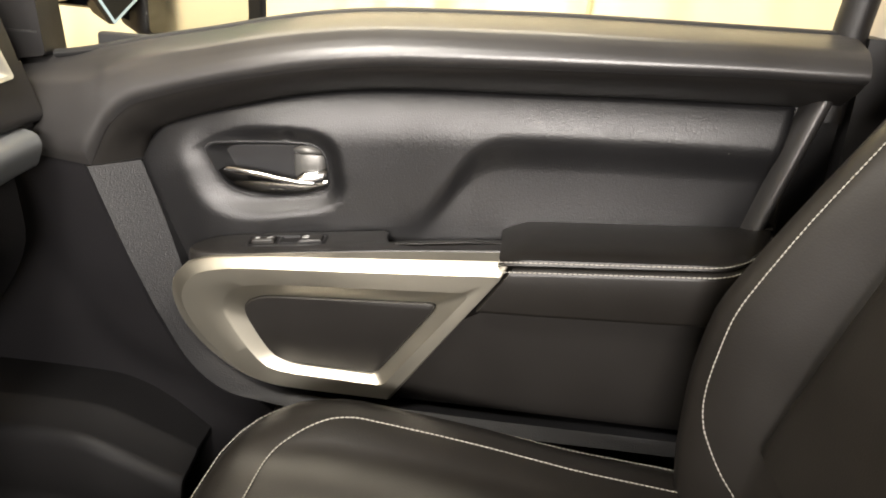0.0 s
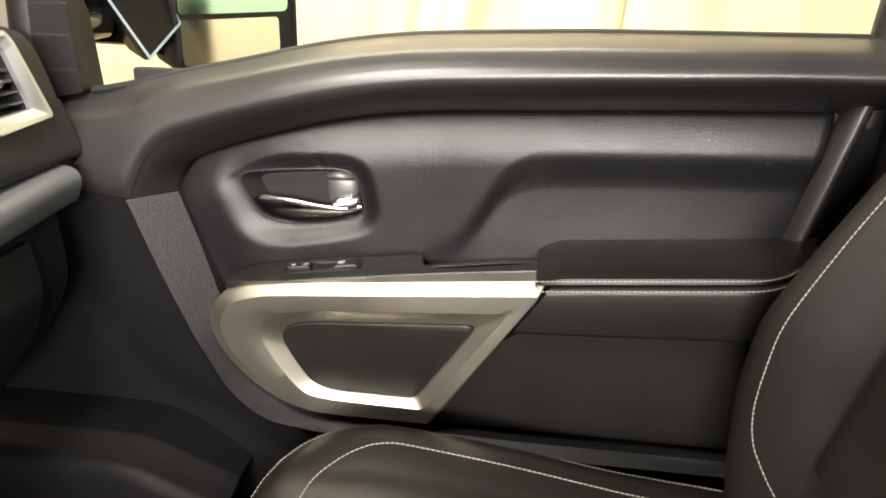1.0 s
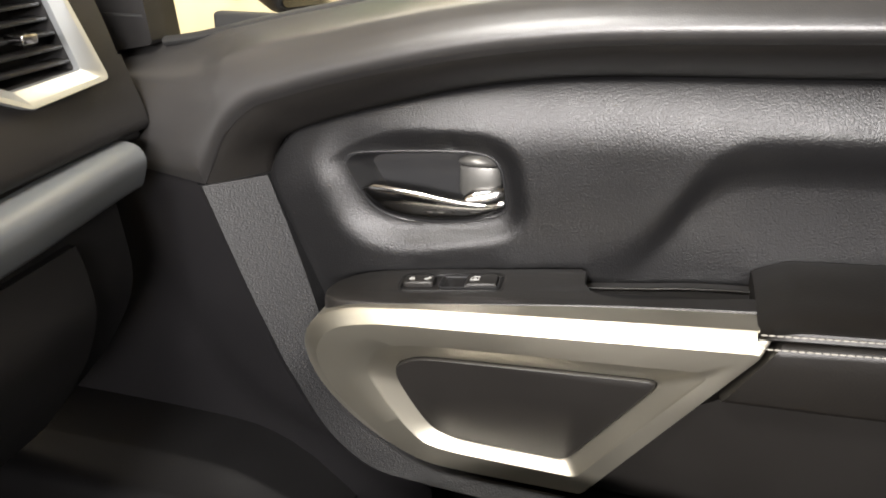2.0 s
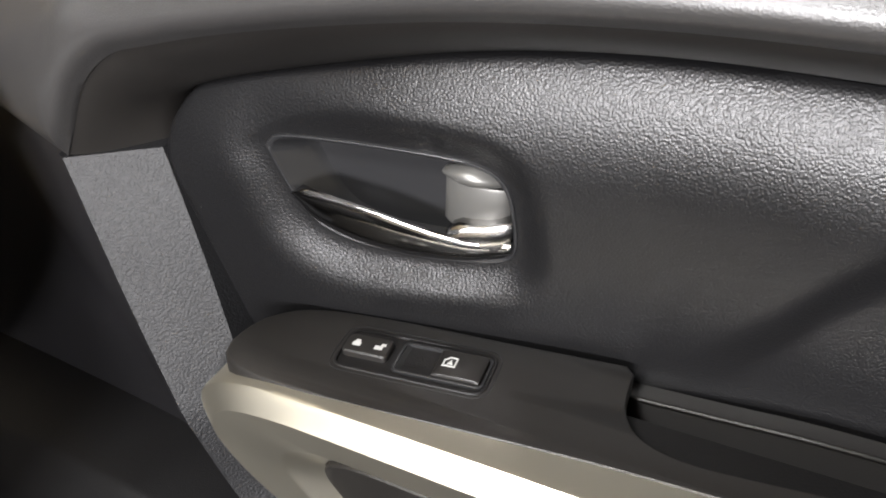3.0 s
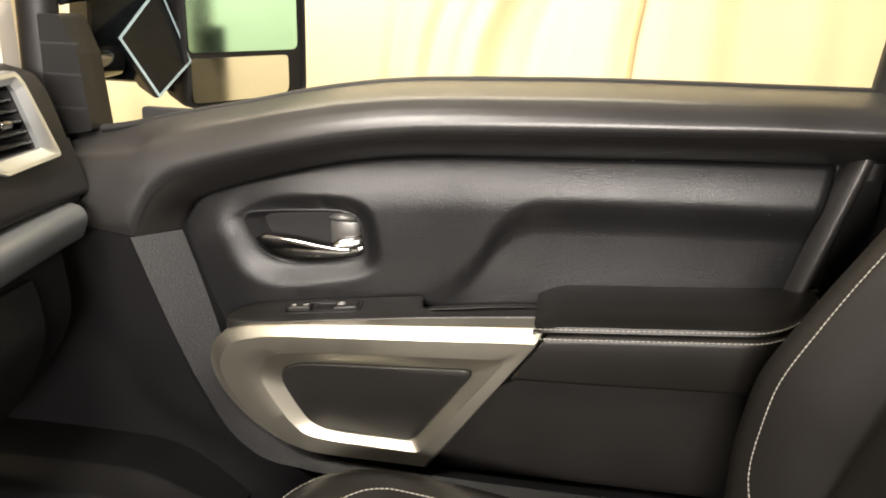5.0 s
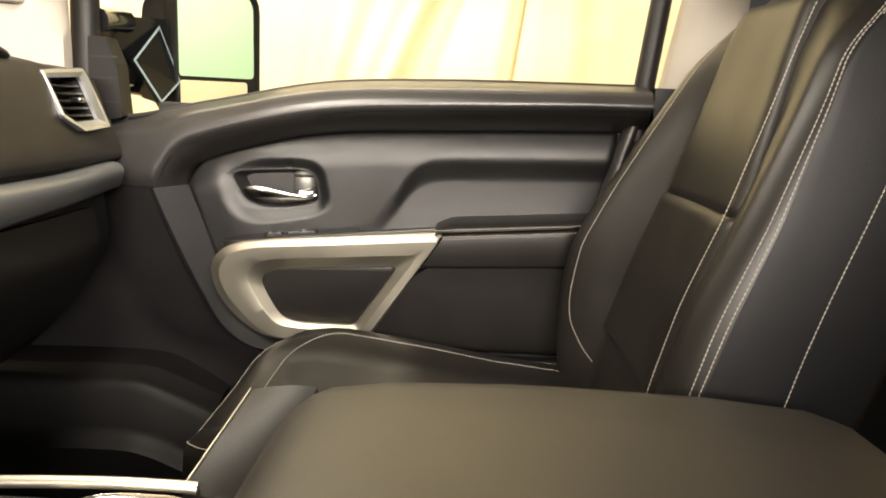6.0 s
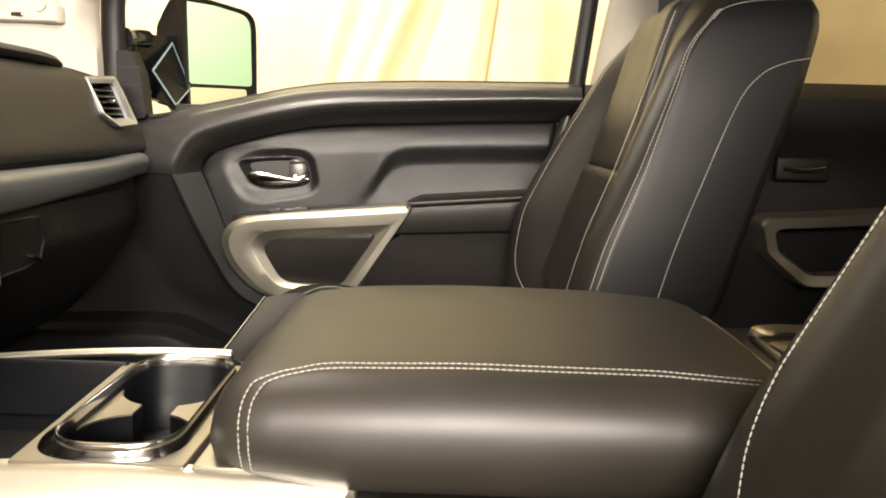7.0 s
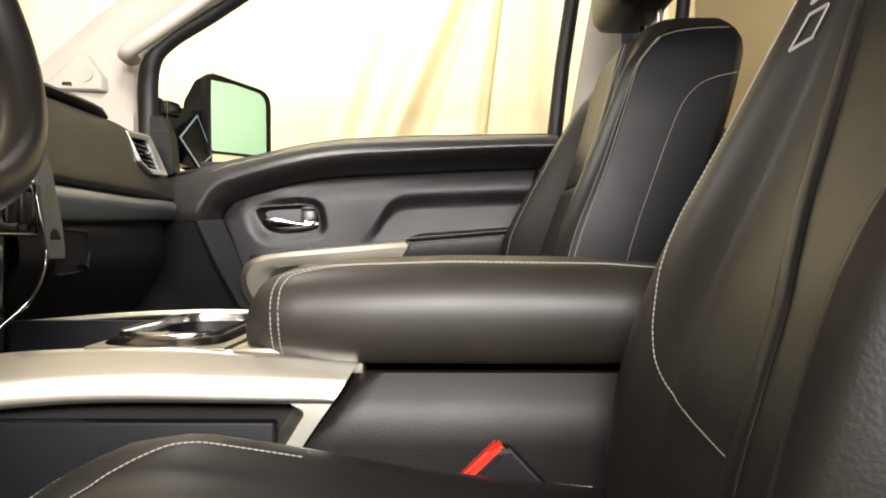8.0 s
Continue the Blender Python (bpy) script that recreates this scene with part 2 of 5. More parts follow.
def stitches(name, path, parent, out=(0, -1, 0), length=0.0046, gap=0.0006, r=0.00072, mat=None):
    """A row of thread stitches along a path, in one mesh."""
    path = np.asarray(path, float)
    s = np.r_[0, np.cumsum(np.linalg.norm(np.diff(path, axis=0), axis=1))]
    verts, faces = [], []
    at = 0.0
    side = np.array([(1, 0), (0.3, 0.9), (-0.7, 0.7), (-0.7, -0.7), (0.3, -0.9)])
    while at + length < s[-1]:
        a, b = (np.array([np.interp(q, s, path[:, k]) for k in range(3)]) for q in (at, at + length))
        t = (b - a) / max(1e-9, np.linalg.norm(b - a))
        o = np.array(out, float)
        u = np.cross(t, o)
        if np.linalg.norm(u) < 1e-3:
            u = np.cross(t, (0.3, 0.5, 0.8))
        u /= np.linalg.norm(u)
        w = np.cross(u, t)
        base = len(verts)
        for q, f in ((0.0, 0.35), (0.3, 1.0), (0.7, 1.0), (1.0, 0.35)):
            for cu, cw in side:
                verts.append(a + (b - a) * q + u * cu * r * f + w * cw * r * f)
        for k in range(3):
            for i in range(5):
                j = (i + 1) % 5
                faces.append((base + k * 5 + i, base + k * 5 + j, base + k * 5 + 5 + j, base + k * 5 + 5 + i))
        faces += [tuple(base + i for i in range(5)), tuple(base + 15 + i for i in range(5))]
        at += length + gap
    return part(name, (verts, faces), mat or THREAD, parent, "pale stitching thread")


def step(a, b, x):
    t = np.clip((np.asarray(x, float) - a) / (b - a), 0, 1)
    return t * t * (3 - 2 * t)


def curve(xs, pts):
    """The height of a smooth line through pts at xs."""
    c = catmull(pts, 200)
    return np.interp(xs, c[:, 0], c[:, 1])


# ---- front passenger door ----
BELT_LINE = [(-0.31, 0.690), (-0.24, 0.698), (-0.17, 0.707), (-0.08, 0.728), (0, 0.745), (0.07, 0.761), (0.14, 0.773), (0.21, 0.780), (0.32, 0.785), (0.42, 0.788), (0.69, 0.791)]
UPPER_EDGE = [(-0.131, 0.588), (-0.121, 0.607), (-0.103, 0.639), (-0.077, 0.662), (-0.048, 0.673), (-0.007, 0.686), (0.055, 0.702), (0.118, 0.7155), (0.180, 0.725), (0.242, 0.731), (0.358, 0.737), (0.470, 0.742), (0.577, 0.747), (0.69, 0.749)]
INSERT_EDGE = [(-0.088, 0.590), (-0.085, 0.606), (-0.077, 0.621), (-0.060, 0.632), (-0.036, 0.642), (-0.005, 0.6525), (0.040, 0.6655), (0.100, 0.680), (0.160, 0.689), (0.234, 0.695), (0.360, 0.7005), (0.480, 0.706), (0.594, 0.710), (0.69, 0.713)]


EDGE_C = catmull(INSERT_EDGE, 300)


def plane_y(x):
    return 0.024 * step(-0.02, 0.24, x)


def plane_y_insert(x, z):
    """The leather's face above the armrest, leaning outward towards the window."""
    rim = np.interp(x, EDGE_C[:, 0], EDGE_C[:, 1])
    return plane_y(x) + 0.0145 * np.clip(1 - (rim - z) / 0.062, 0, 1) ** 2


def handle_outline(kx, kz):
    """The outline of the handle's ring on the door, shrunk about its middle."""
    loop = [(-0.009, 0.612), (-0.004, 0.6185), (0.010, 0.622), (0.050, 0.6255), (0.098, 0.6275), (0.118, 0.6255), (0.128, 0.620), (0.1335, 0.611), (0.1365, 0.598), (0.1385, 0.584), (0.1375, 0.575), (0.131, 0.5685), (0.110, 0.563), (0.080, 0.559), (0.050, 0.5585), (0.030, 0.5625), (0.015, 0.571), (0.003, 0.588)]
    o = catmull(loop + loop[:1], 96)[:-1]
    mid = np.array([0.070, 0.592])
    return mid + (o - mid) * np.array([kx, kz])


def inside(outline, X, Z):
    """Which of the points lie within a closed outline."""
    odd = np.zeros(X.shape, bool)
    for (x0, z0), (x1, z1) in zip(outline, np.roll(outline, -1, 0)):
        cross = ((z0 > Z) != (z1 > Z)) & (X < (x1 - x0) * (Z - z0) / (z1 - z0 + 1e-12) + x0)
        odd ^= cross
    return odd


def build_front_door():
    door = thing("front_door", (0.25, 0.03, 0.06), "closed black front passenger door, leather insert and silver trim", "car door")
    # upper trim, rolling in from the window sill
    xs = np.r_[np.linspace(-0.31, -0.14, 16), np.linspace(-0.131, -0.06, 24), np.linspace(-0.05, 0.69, 90)]
    top = curve(xs, BELT_LINE)
    low = np.where(xs < -0.131, 0.588, curve(xs, UPPER_EDGE))
    s = np.linspace(0, 1, 28)
    prof = np.interp(s, (0, 0.04, 0.12, 0.25, 0.42, 0.6, 0.74, 0.84, 0.92, 1.0), (0.036, 0.024, 0.005, -0.016, -0.0255, -0.0318, -0.0345, -0.0345, -0.0312, -0.0245))
    prof = np.convolve(np.pad(prof, 1, mode="edge"), (0.25, 0.5, 0.25), "valid")
    P = np.zeros((len(xs), len(s), 3))
    for i, x in enumerate(xs):
        z = top[i] + (low[i] - top[i]) * s
        fold = 0.30 * max(0.0, -0.131 - x)
        P[i] = np.stack([np.full_like(s, x), prof + fold, z], 1)
    part("upper_trim", sheet(P, (0, 0.012, 0)), PLASTIC, door, "soft dark window sill trim with a broad roll")
    a, b = catmull(UPPER_EDGE, 110), catmull(INSERT_EDGE, 110)
    q = np.linspace(0, 1, 10)
    P = np.zeros((110, 10, 3))
    for i in range(110):
        xz = a[i] + np.outer(q, b[i] - a[i])
        y0 = -0.0240
        y1 = float(plane_y_insert(b[i][0], b[i][1])) + 0.0035
        P[i] = np.stack([xz[:, 0], y0 + (y1 - y0) * (0.35 * q + 0.65 * q ** 1.6), xz[:, 1]], 1)
    part("recess_band", sheet(P, (0, 0.012, 0)), SMOOTH, door)
    # window seal along the sill
    xs = np.linspace(-0.20, 0.69, 60)
    part("window_seal", sweep(np.stack([xs, np.full_like(xs, 0.043), curve(xs, BELT_LINE) - 0.001], 1), 0.007, 0.005), RUBBER, door)
    # leather insert: padded edge, dish round the handle, elbow hollow
    nu, nv = 210, 100
    P = np.zeros((nu, nv, 3))
    for i, u in enumerate(np.linspace(0, 1, nu)):
        for j, v in enumerate(np.linspace(0, 1, nv)):
            xl = -0.042 + (-0.092 + 0.042) * (v / 0.86) if v < 0.86 else -0.092 + 0.026 * ((v - 0.86) / 0.14) ** 1.6
            xr = 0.612 + 0.040 * v
            x = xl + (xr - xl) * u
            zt = float(np.interp(x, EDGE_C[:, 0], EDGE_C[:, 1]))
            z = 0.468 + (zt - 0.468) * v
            P[i, j] = x, 0, z
    X, Z = P[..., 0], P[..., 2]
    edge = np.minimum(X - X[0][None, :], X[-1][None, :] - X)
    Y = plane_y_insert(X, Z) + 0.009 * np.clip(1 - edge / 0.011, 0, 1) ** 2 + 0.002 * np.clip(1 - (Z[:, -1][:, None] - Z) / 0.004, 0, 1) ** 2
    # the leather dips towards the handle's ring, widest in front of and below it
    ring_ = handle_outline(1.0, 1.0)
    gap = np.min(np.hypot(X[..., None] - ring_[:, 0], Z[..., None] - ring_[:, 1]), axis=-1)
    gap = np.where(inside(ring_, X, Z), 0.0, gap)
    reach = 0.022 + 0.014 * step(0.10, -0.01, X) + 0.004 * step(0.60, 0.56, Z)
    base = np.clip(0.0092 + 0.104 * X - plane_y_insert(X, Z), 0.004, 0.014)
    Y += base * (1 - step(0.0, 1.0, gap / reach)) ** 1.25
    Y += 0.0022 * np.exp(-((X - 0.088) / 0.005) ** 2 - ((Z - 0.634) / 0.007) ** 2)
    line = curve(np.clip(X, 0.2, 0.65), [(0.2, 0.500), (0.243, 0.546), (0.274, 0.584), (0.292, 0.611), (0.316, 0.634), (0.354, 0.645), (0.489, 0.651), (0.65, 0.656)])
    under = step(0.016, -0.032, Z - line) * step(0.19, 0.25, X)
    Y += 0.0105 * under * step(0.47, 0.62, Z) ** 0.5 * step(0.20, 0.31, X)
    hole = inside(handle_outline(0.95, 0.92), X, Z)
    P[..., 1] = Y + 0.05 * hole
    part("insert", sheet(P, (0, 0.02, 0)), SOFT, door, "padded black leather door insert with a handle dish")
    part("insert_backing", box((-0.150, 0.046, 0.44), (0.66, 0.060, 0.730), 0.004), RUBBER, door)
    # upright rib behind the insert
    P = np.zeros((16, 12, 3))
    for i, v in enumerate(np.linspace(0, 1, 16)):
        for j, w in enumerate(np.linspace(0, 1, 12)):
            P[i, j] = 0.612 + 0.046 * v + 0.026 * w, 0.032 - 0.020 * math.sin(math.pi * w) ** 0.6, 0.56 + 0.165 * v
    part("edge_rib", sheet(P, (0, 0.02, 0)), PLASTIC, door)
    part("edge_panel", sheet([[(0.60 + 0.055 * k, 0.060, 0.28), (0.60 + 0.055 * k, 0.060, 0.56), (0.60 + 0.055 * k, 0.060, 0.785)] for k in range(3)], (0, 0.02, 0)), DARK, door)
    # lower panel and the band that frames it
    out_c = catmull([(-0.134, 0.587), (-0.089, 0.503), (-0.046, 0.430), (-0.010, 0.368), (0.030, 0.334), (0.075, 0.319), (0.12, 0.312), (0.30, 0.307), (0.50, 0.307), (0.70, 0.307)], 120)
    in_c = catmull([(-0.084, 0.592), (-0.053, 0.528), (-0.018, 0.448), (0.014, 0.380), (0.056, 0.344), (0.090, 0.331), (0.13, 0.325), (0.30, 0.320), (0.50, 0.320), (0.70, 0.320)], 120)
    q = np.linspace(0, 1, 14)
    P = np.zeros((120, 14, 3))
    for i in range(120):
        n_ = out_c[i] - in_c[i]
        n_ = n_ / np.linalg.norm(n_)
        low_ = float(step(0.02, 0.11, out_c[i][0]))
        y_in = 0.004 - 0.22 * min(0.150, max(0.0, 0.590 - in_c[i][1]))
        y_out = -0.028 - 0.20 * min(0.155, max(0.0, 0.588 - out_c[i][1]))
        for j, w in enumerate(q):
            if w < 0.7:
                xz, y = in_c[i] + (out_c[i] - in_c[i]) * w / 0.7, (1 - low_) * (y_in + (y_out - y_in) * w / 0.7) + low_ * (-0.034 - 0.012 * w / 0.7)
            else:
                e = (w - 0.7) / 0.3
                xz, y = out_c[i] + n_ * (0.016 - 0.009 * low_) * math.sin(e * math.pi / 2), (1 - low_) * y_out - 0.046 * low_ + 0.05 * (1 - math.cos(e * math.pi / 2))
            P[i, j] = xz[0], y, xz[1]
    part("trim_band", sheet(P, (0, 0.02, 0)), BAND, door, "coarse grained grey-black plastic band")
    xs, zs = np.linspace(-0.125, 0.70, 40), np.linspace(0.04, 0.470, 30)
    P = np.array([[(x, 0.034 + 0.02 * step(0.3, 0.1, z), z) for z in zs] for x in xs])
    part("lower_panel", sheet(P, (0, 0.03, 0)), DARK, door)
    build_trim_frame(door)
    build_armrest(door)
    build_handle(door)
    build_window(door)
    return door


def build_trim_frame(door):
    def lay(outline, off):
        return np.array([(x, -0.085 + 0.036 * np.clip((0.53 - z) / 0.18, 0, 1) + off, z) for x, z in outline])

    def outline(left, c_, b_, rc, rb):
        bend_ = catmull(left, 44)
        ends = rounded([bend_[-1], c_, b_, bend_[0]], (0.001, rc, rb, 0.001), 8)[8:24]
        return np.vstack([bend_, ends])

    outer = outline([(0.082, 0.5177), (0.031, 0.5107), (0.005, 0.5017), (-0.010, 0.4917), (-0.0205, 0.4777), (-0.0255, 0.4577), (-0.021, 0.4287), (-0.008, 0.4017), (0.015, 0.373), (0.047, 0.349), (0.081, 0.339), (0.127, 0.336)], (0.231, 0.335), (0.3605, 0.5435), 0.006, 0.004)
    ridge = outline([(0.082, 0.5065), (0.050, 0.503), (0.020, 0.4955), (0.005, 0.487), (-0.004, 0.476), (-0.010, 0.461), (-0.009, 0.443), (0.003, 0.414), (0.026, 0.384), (0.054, 0.357), (0.086, 0.344), (0.127, 0.3415)], (0.229, 0.3415), (0.353, 0.5290), 0.006, 0.004)
    lip = outline([(0.116, 0.4875), (0.085, 0.484), (0.063, 0.479), (0.048, 0.470), (0.040, 0.454), (0.041, 0.438), (0.058, 0.404), (0.078, 0.376), (0.094, 0.367), (0.120, 0.3635)], (0.223, 0.3615), (0.319, 0.5025), 0.014, 0.006)
    floor_ = outline([(0.110, 0.4685), (0.088, 0.466), (0.0745, 0.462), (0.0625, 0.4535), (0.060, 0.4395), (0.0715, 0.4115), (0.088, 0.3845), (0.105, 0.375), (0.130, 0.372)], (0.214, 0.371), (0.288, 0.4815), 0.014, 0.008)
    mid = ridge * 0.55 + lip * 0.45
    loops = [lay(outer, 0.040), lay(outer, 0.0125), lay(outer * 0.97 + ridge * 0.03, 0.0100), lay(outer * 0.90 + ridge * 0.10, 0.0088), lay(outer * 0.5 + ridge * 0.5, 0.0046), lay(outer * 0.06 + ridge * 0.94, 0.0004), lay(ridge * 0.97 + lip * 0.03, -0.0012), lay(mid, -0.0016), lay(lip * 0.96 + ridge * 0.04, -0.0008), lay(lip, 0.0), lay(lip * 0.92 + floor_ * 0.08, 0.0010), lay(floor_, 0.0112), lay(floor_, 0.04)]
    part("trim_frame", loft(loops, (False, False)), SILVER, door, "satin silver trim frame", angle=28)
    small = floor_.mean(0) + (floor_ - floor_.mean(0)) * 0.990
    soft_ = floor_.mean(0) + (floor_ - floor_.mean(0)) * 0.965
    part("pocket_panel", loft([lay(small, 0.05), lay(small, 0.0105), lay(small * 0.6 + soft_ * 0.4, 0.0082), lay(soft_, 0.0074)], (False, True)), SMOOTH, door, "smooth black panel inside the silver frame")
    # dark gap behind the frame
    wide = outer.mean(0) + (outer - outer.mean(0)) * np.array((1.01, 0.985)) + np.array((-0.004, -0.008))
    part("frame_backing", loft([lay(wide, 0.075), lay(wide, 0.028)], (False, True)), DARK, door)
    # lower pocket wall behind the frame
    q = np.linspace(0, 1, 24)
    P = np.zeros((40, 24, 3))
    for i, u in enumerate(np.linspace(0, 1, 40)):
        for j, v in enumerate(q):
            z = 0.325 + 0.166 * v + 0.014 * u * v
            xl = 0.212 + (z - 0.325) * 0.66 + 0.022 * float(step(0.45, 0.488, z))
            x = xl + (0.70 - xl) * u
            y = -0.022 - 0.052 * (v ** 0.75) + 0.010 * step(0.04, 0.0, v)
            P[i, j] = x, y, z
    part("map_pocket", sheet(P, (0, 0.03, 0)), SMOOTH, door, "black lower door pocket wall")


def pod_z(x):
    return 0.510 + 0.098 * x


def build_armrest(door):
    # switch panel: a shelf with a rounded front corner and a pull cup behind it
    plan = np.vstack([catmull([(0.362, -0.0505), (0.29, -0.0508), (0.22, -0.0530), (0.15, -0.0585), (0.09, -0.0640), (0.05, -0.066), (0.012, -0.064), (-0.006, -0.054), (-0.008, -0.036), (0.0, -0.017), (0.022, -0.002), (0.071, 0.007), (0.143, 0.013), (0.208, 0.019)], 70),
                      catmull([(0.213, 0.014), (0.2155, -0.011), (0.2235, -0.0265), (0.238, -0.0345), (0.258, -0.0370), (0.30, -0.0335), (0.362, -0.0270)], 24)])
    c = np.array([0.15, -0.04])
    loops = [np.array([(x, y, pod_z(x) - 0.030) for x, y in plan]), np.array([(x, y, pod_z(x) - 0.0065) for x, y in plan])]
    for g, h in ((0.994, -0.003), (0.976, -0.0008), (0.950, 0.0)):
        loops.append(np.array([(c[0] + (x - c[0]) * (1 - (1 - g) * 0.35), c[1] + (y - c[1]) * g, pod_z(x) + h) for x, y in plan]))
    hole = plate_rect(0.0900, 0.0335, 0.009, 0.0)
    verts, faces = loft(loops, (True, False))
    first = len(verts) - len(plan)
    cover = tessellate_polygon([[Vector((x, y, 0)) for x, y, _ in loops[-1]], [Vector((x, y, 0)) for x, y, _ in hole]])
    verts = np.vstack([verts, [(x, y, pod_z(x)) for x, y, _ in hole]])
    faces += [tuple(first + k for k in tri) for tri in cover]
    part("switch_shelf", (verts, faces), SMOOTH, door, "smooth dark shelf with window switch", angle=50)
    part("pull_cup", box((0.215, -0.052, 0.452), (0.36, 0.03, 0.466), 0.004), SMOOTH, door)
    brim = catmull([(0.200, 0.0112, 0.5130), (0.224, 0.0116, 0.5162), (0.264, 0.0120, 0.5212), (0.296, 0.0122, 0.5258), (0.326, 0.0124, 0.5285), (0.352, 0.0126, 0.5302)], 20)
    part("cup_brim", sweep(brim, 0.0017), SMOOTH, door, "thin dark brim behind the pull cup")
    P = np.array([[(x, 0.000, 0.455), (x, 0.006, 0.488), (x, y, z)] for x, y, z in brim])
    part("cup_wall", sheet(P, (0, 0.012, 0)), PLASTIC, door)
    # switch plate with lock rocker and window switch
    build_switch_plate(door)
    # armrest pad, upper and lower cover with a double seam
    xs = np.r_[np.linspace(0.346, 0.372, 7), np.linspace(0.38, 0.60, 14), np.linspace(0.61, 0.648, 9)]
    up, lo, s1, s2 = [], [], [], []
    for x in xs:
        seam = 0.5425 + 0.080 * (x - 0.360)
        topz = 0.5565 + 0.075 * (x - 0.376)
        k = float(np.clip((x - 0.340) / 0.034, 0.05, 1)) ** 0.6
        yf, yb = float(np.interp(x, (0.34, 0.565, 0.585, 0.600, 0.613, 0.625, 0.636, 0.648), (-0.090, -0.090, -0.083, -0.071, -0.056, -0.038, -0.016, 0.012))), 0.030
        ztop = seam - 0.004 + (topz - seam + 0.004) * k
        sec = [(yb, seam - 0.03), (yb, ztop - 0.002), (yb - 0.012, ztop)]
        sec += [(yb - 0.014 + (yf + 0.030 - yb + 0.014) * t, ztop + 0.002 * math.sin(math.pi * t)) for t in (0.3, 0.6, 0.9)]
        sec += [(yf + 0.016, ztop - 0.002), (yf + 0.007, ztop - 0.006), (yf + 0.002, (ztop + seam) / 2 + 0.001), (yf, seam + 0.002), (yf + 0.003, seam - 0.0006), (yf + 0.03, seam - 0.003)]
        up.append(np.array([(x, y, z) for y, z in sec]))
        low_z = 0.4845 + 0.050 * (x - 0.35)
        near_end = 1 - float(np.clip((x - 0.346) / 0.05, 0, 1))
        sec = [(yf + 0.03, seam - 0.001), (yf + 0.003, seam - 0.0012), (yf - 0.001, seam - 0.004), (yf - 0.002, seam - 0.010), (yf - 0.0015, seam - 0.02), (yf - 0.001, low_z + 0.006), (yf + 0.001, low_z + 0.002), (yf + 0.006, low_z), (yf + 0.03, low_z)]
        lo.append(np.array([(x + near_end * (0.0165 - 0.63 * (0.541 - z)), y, z) for y, z in sec]))
        s1.append((x, yf - 0.0004, seam + 0.0055))
        s2.append((x, yf - 0.0014, seam - 0.0052))
    part("armrest_pad", loft(up), LEATHER, door, "padded black armrest top", angle=50)
    part("armrest_front", loft(lo), LEATHER, door, "black leather armrest front", angle=50)
    stitches("upper_stitching", catmull(s1, 120), door, r=0.0007)
    stitches("lower_stitching", catmull(s2, 120), door, r=0.0007)


PLATE_AT = Matrix.Translation((0.1005, -0.0215, 0.510 + 0.098 * 0.1005)) @ Matrix.Rotation(radians(5.4), 4, "Z") @ Matrix.Rotation(radians(-5.6), 4, "Y")


def plate_rect(w, h, r, z, cx=0.0, cy=0.0, slope=0.0):
    """A rounded rectangle lying on the switch plate; slope lifts its rear end."""
    o = rounded([(-w / 2, -h / 2), (w / 2, -h / 2), (w / 2, h / 2), (-w / 2, h / 2)], (r,) * 4, 6)
    return np.array([PLATE_AT @ Vector((x + cx, y + cy, z + slope * x)) for x, y in o])


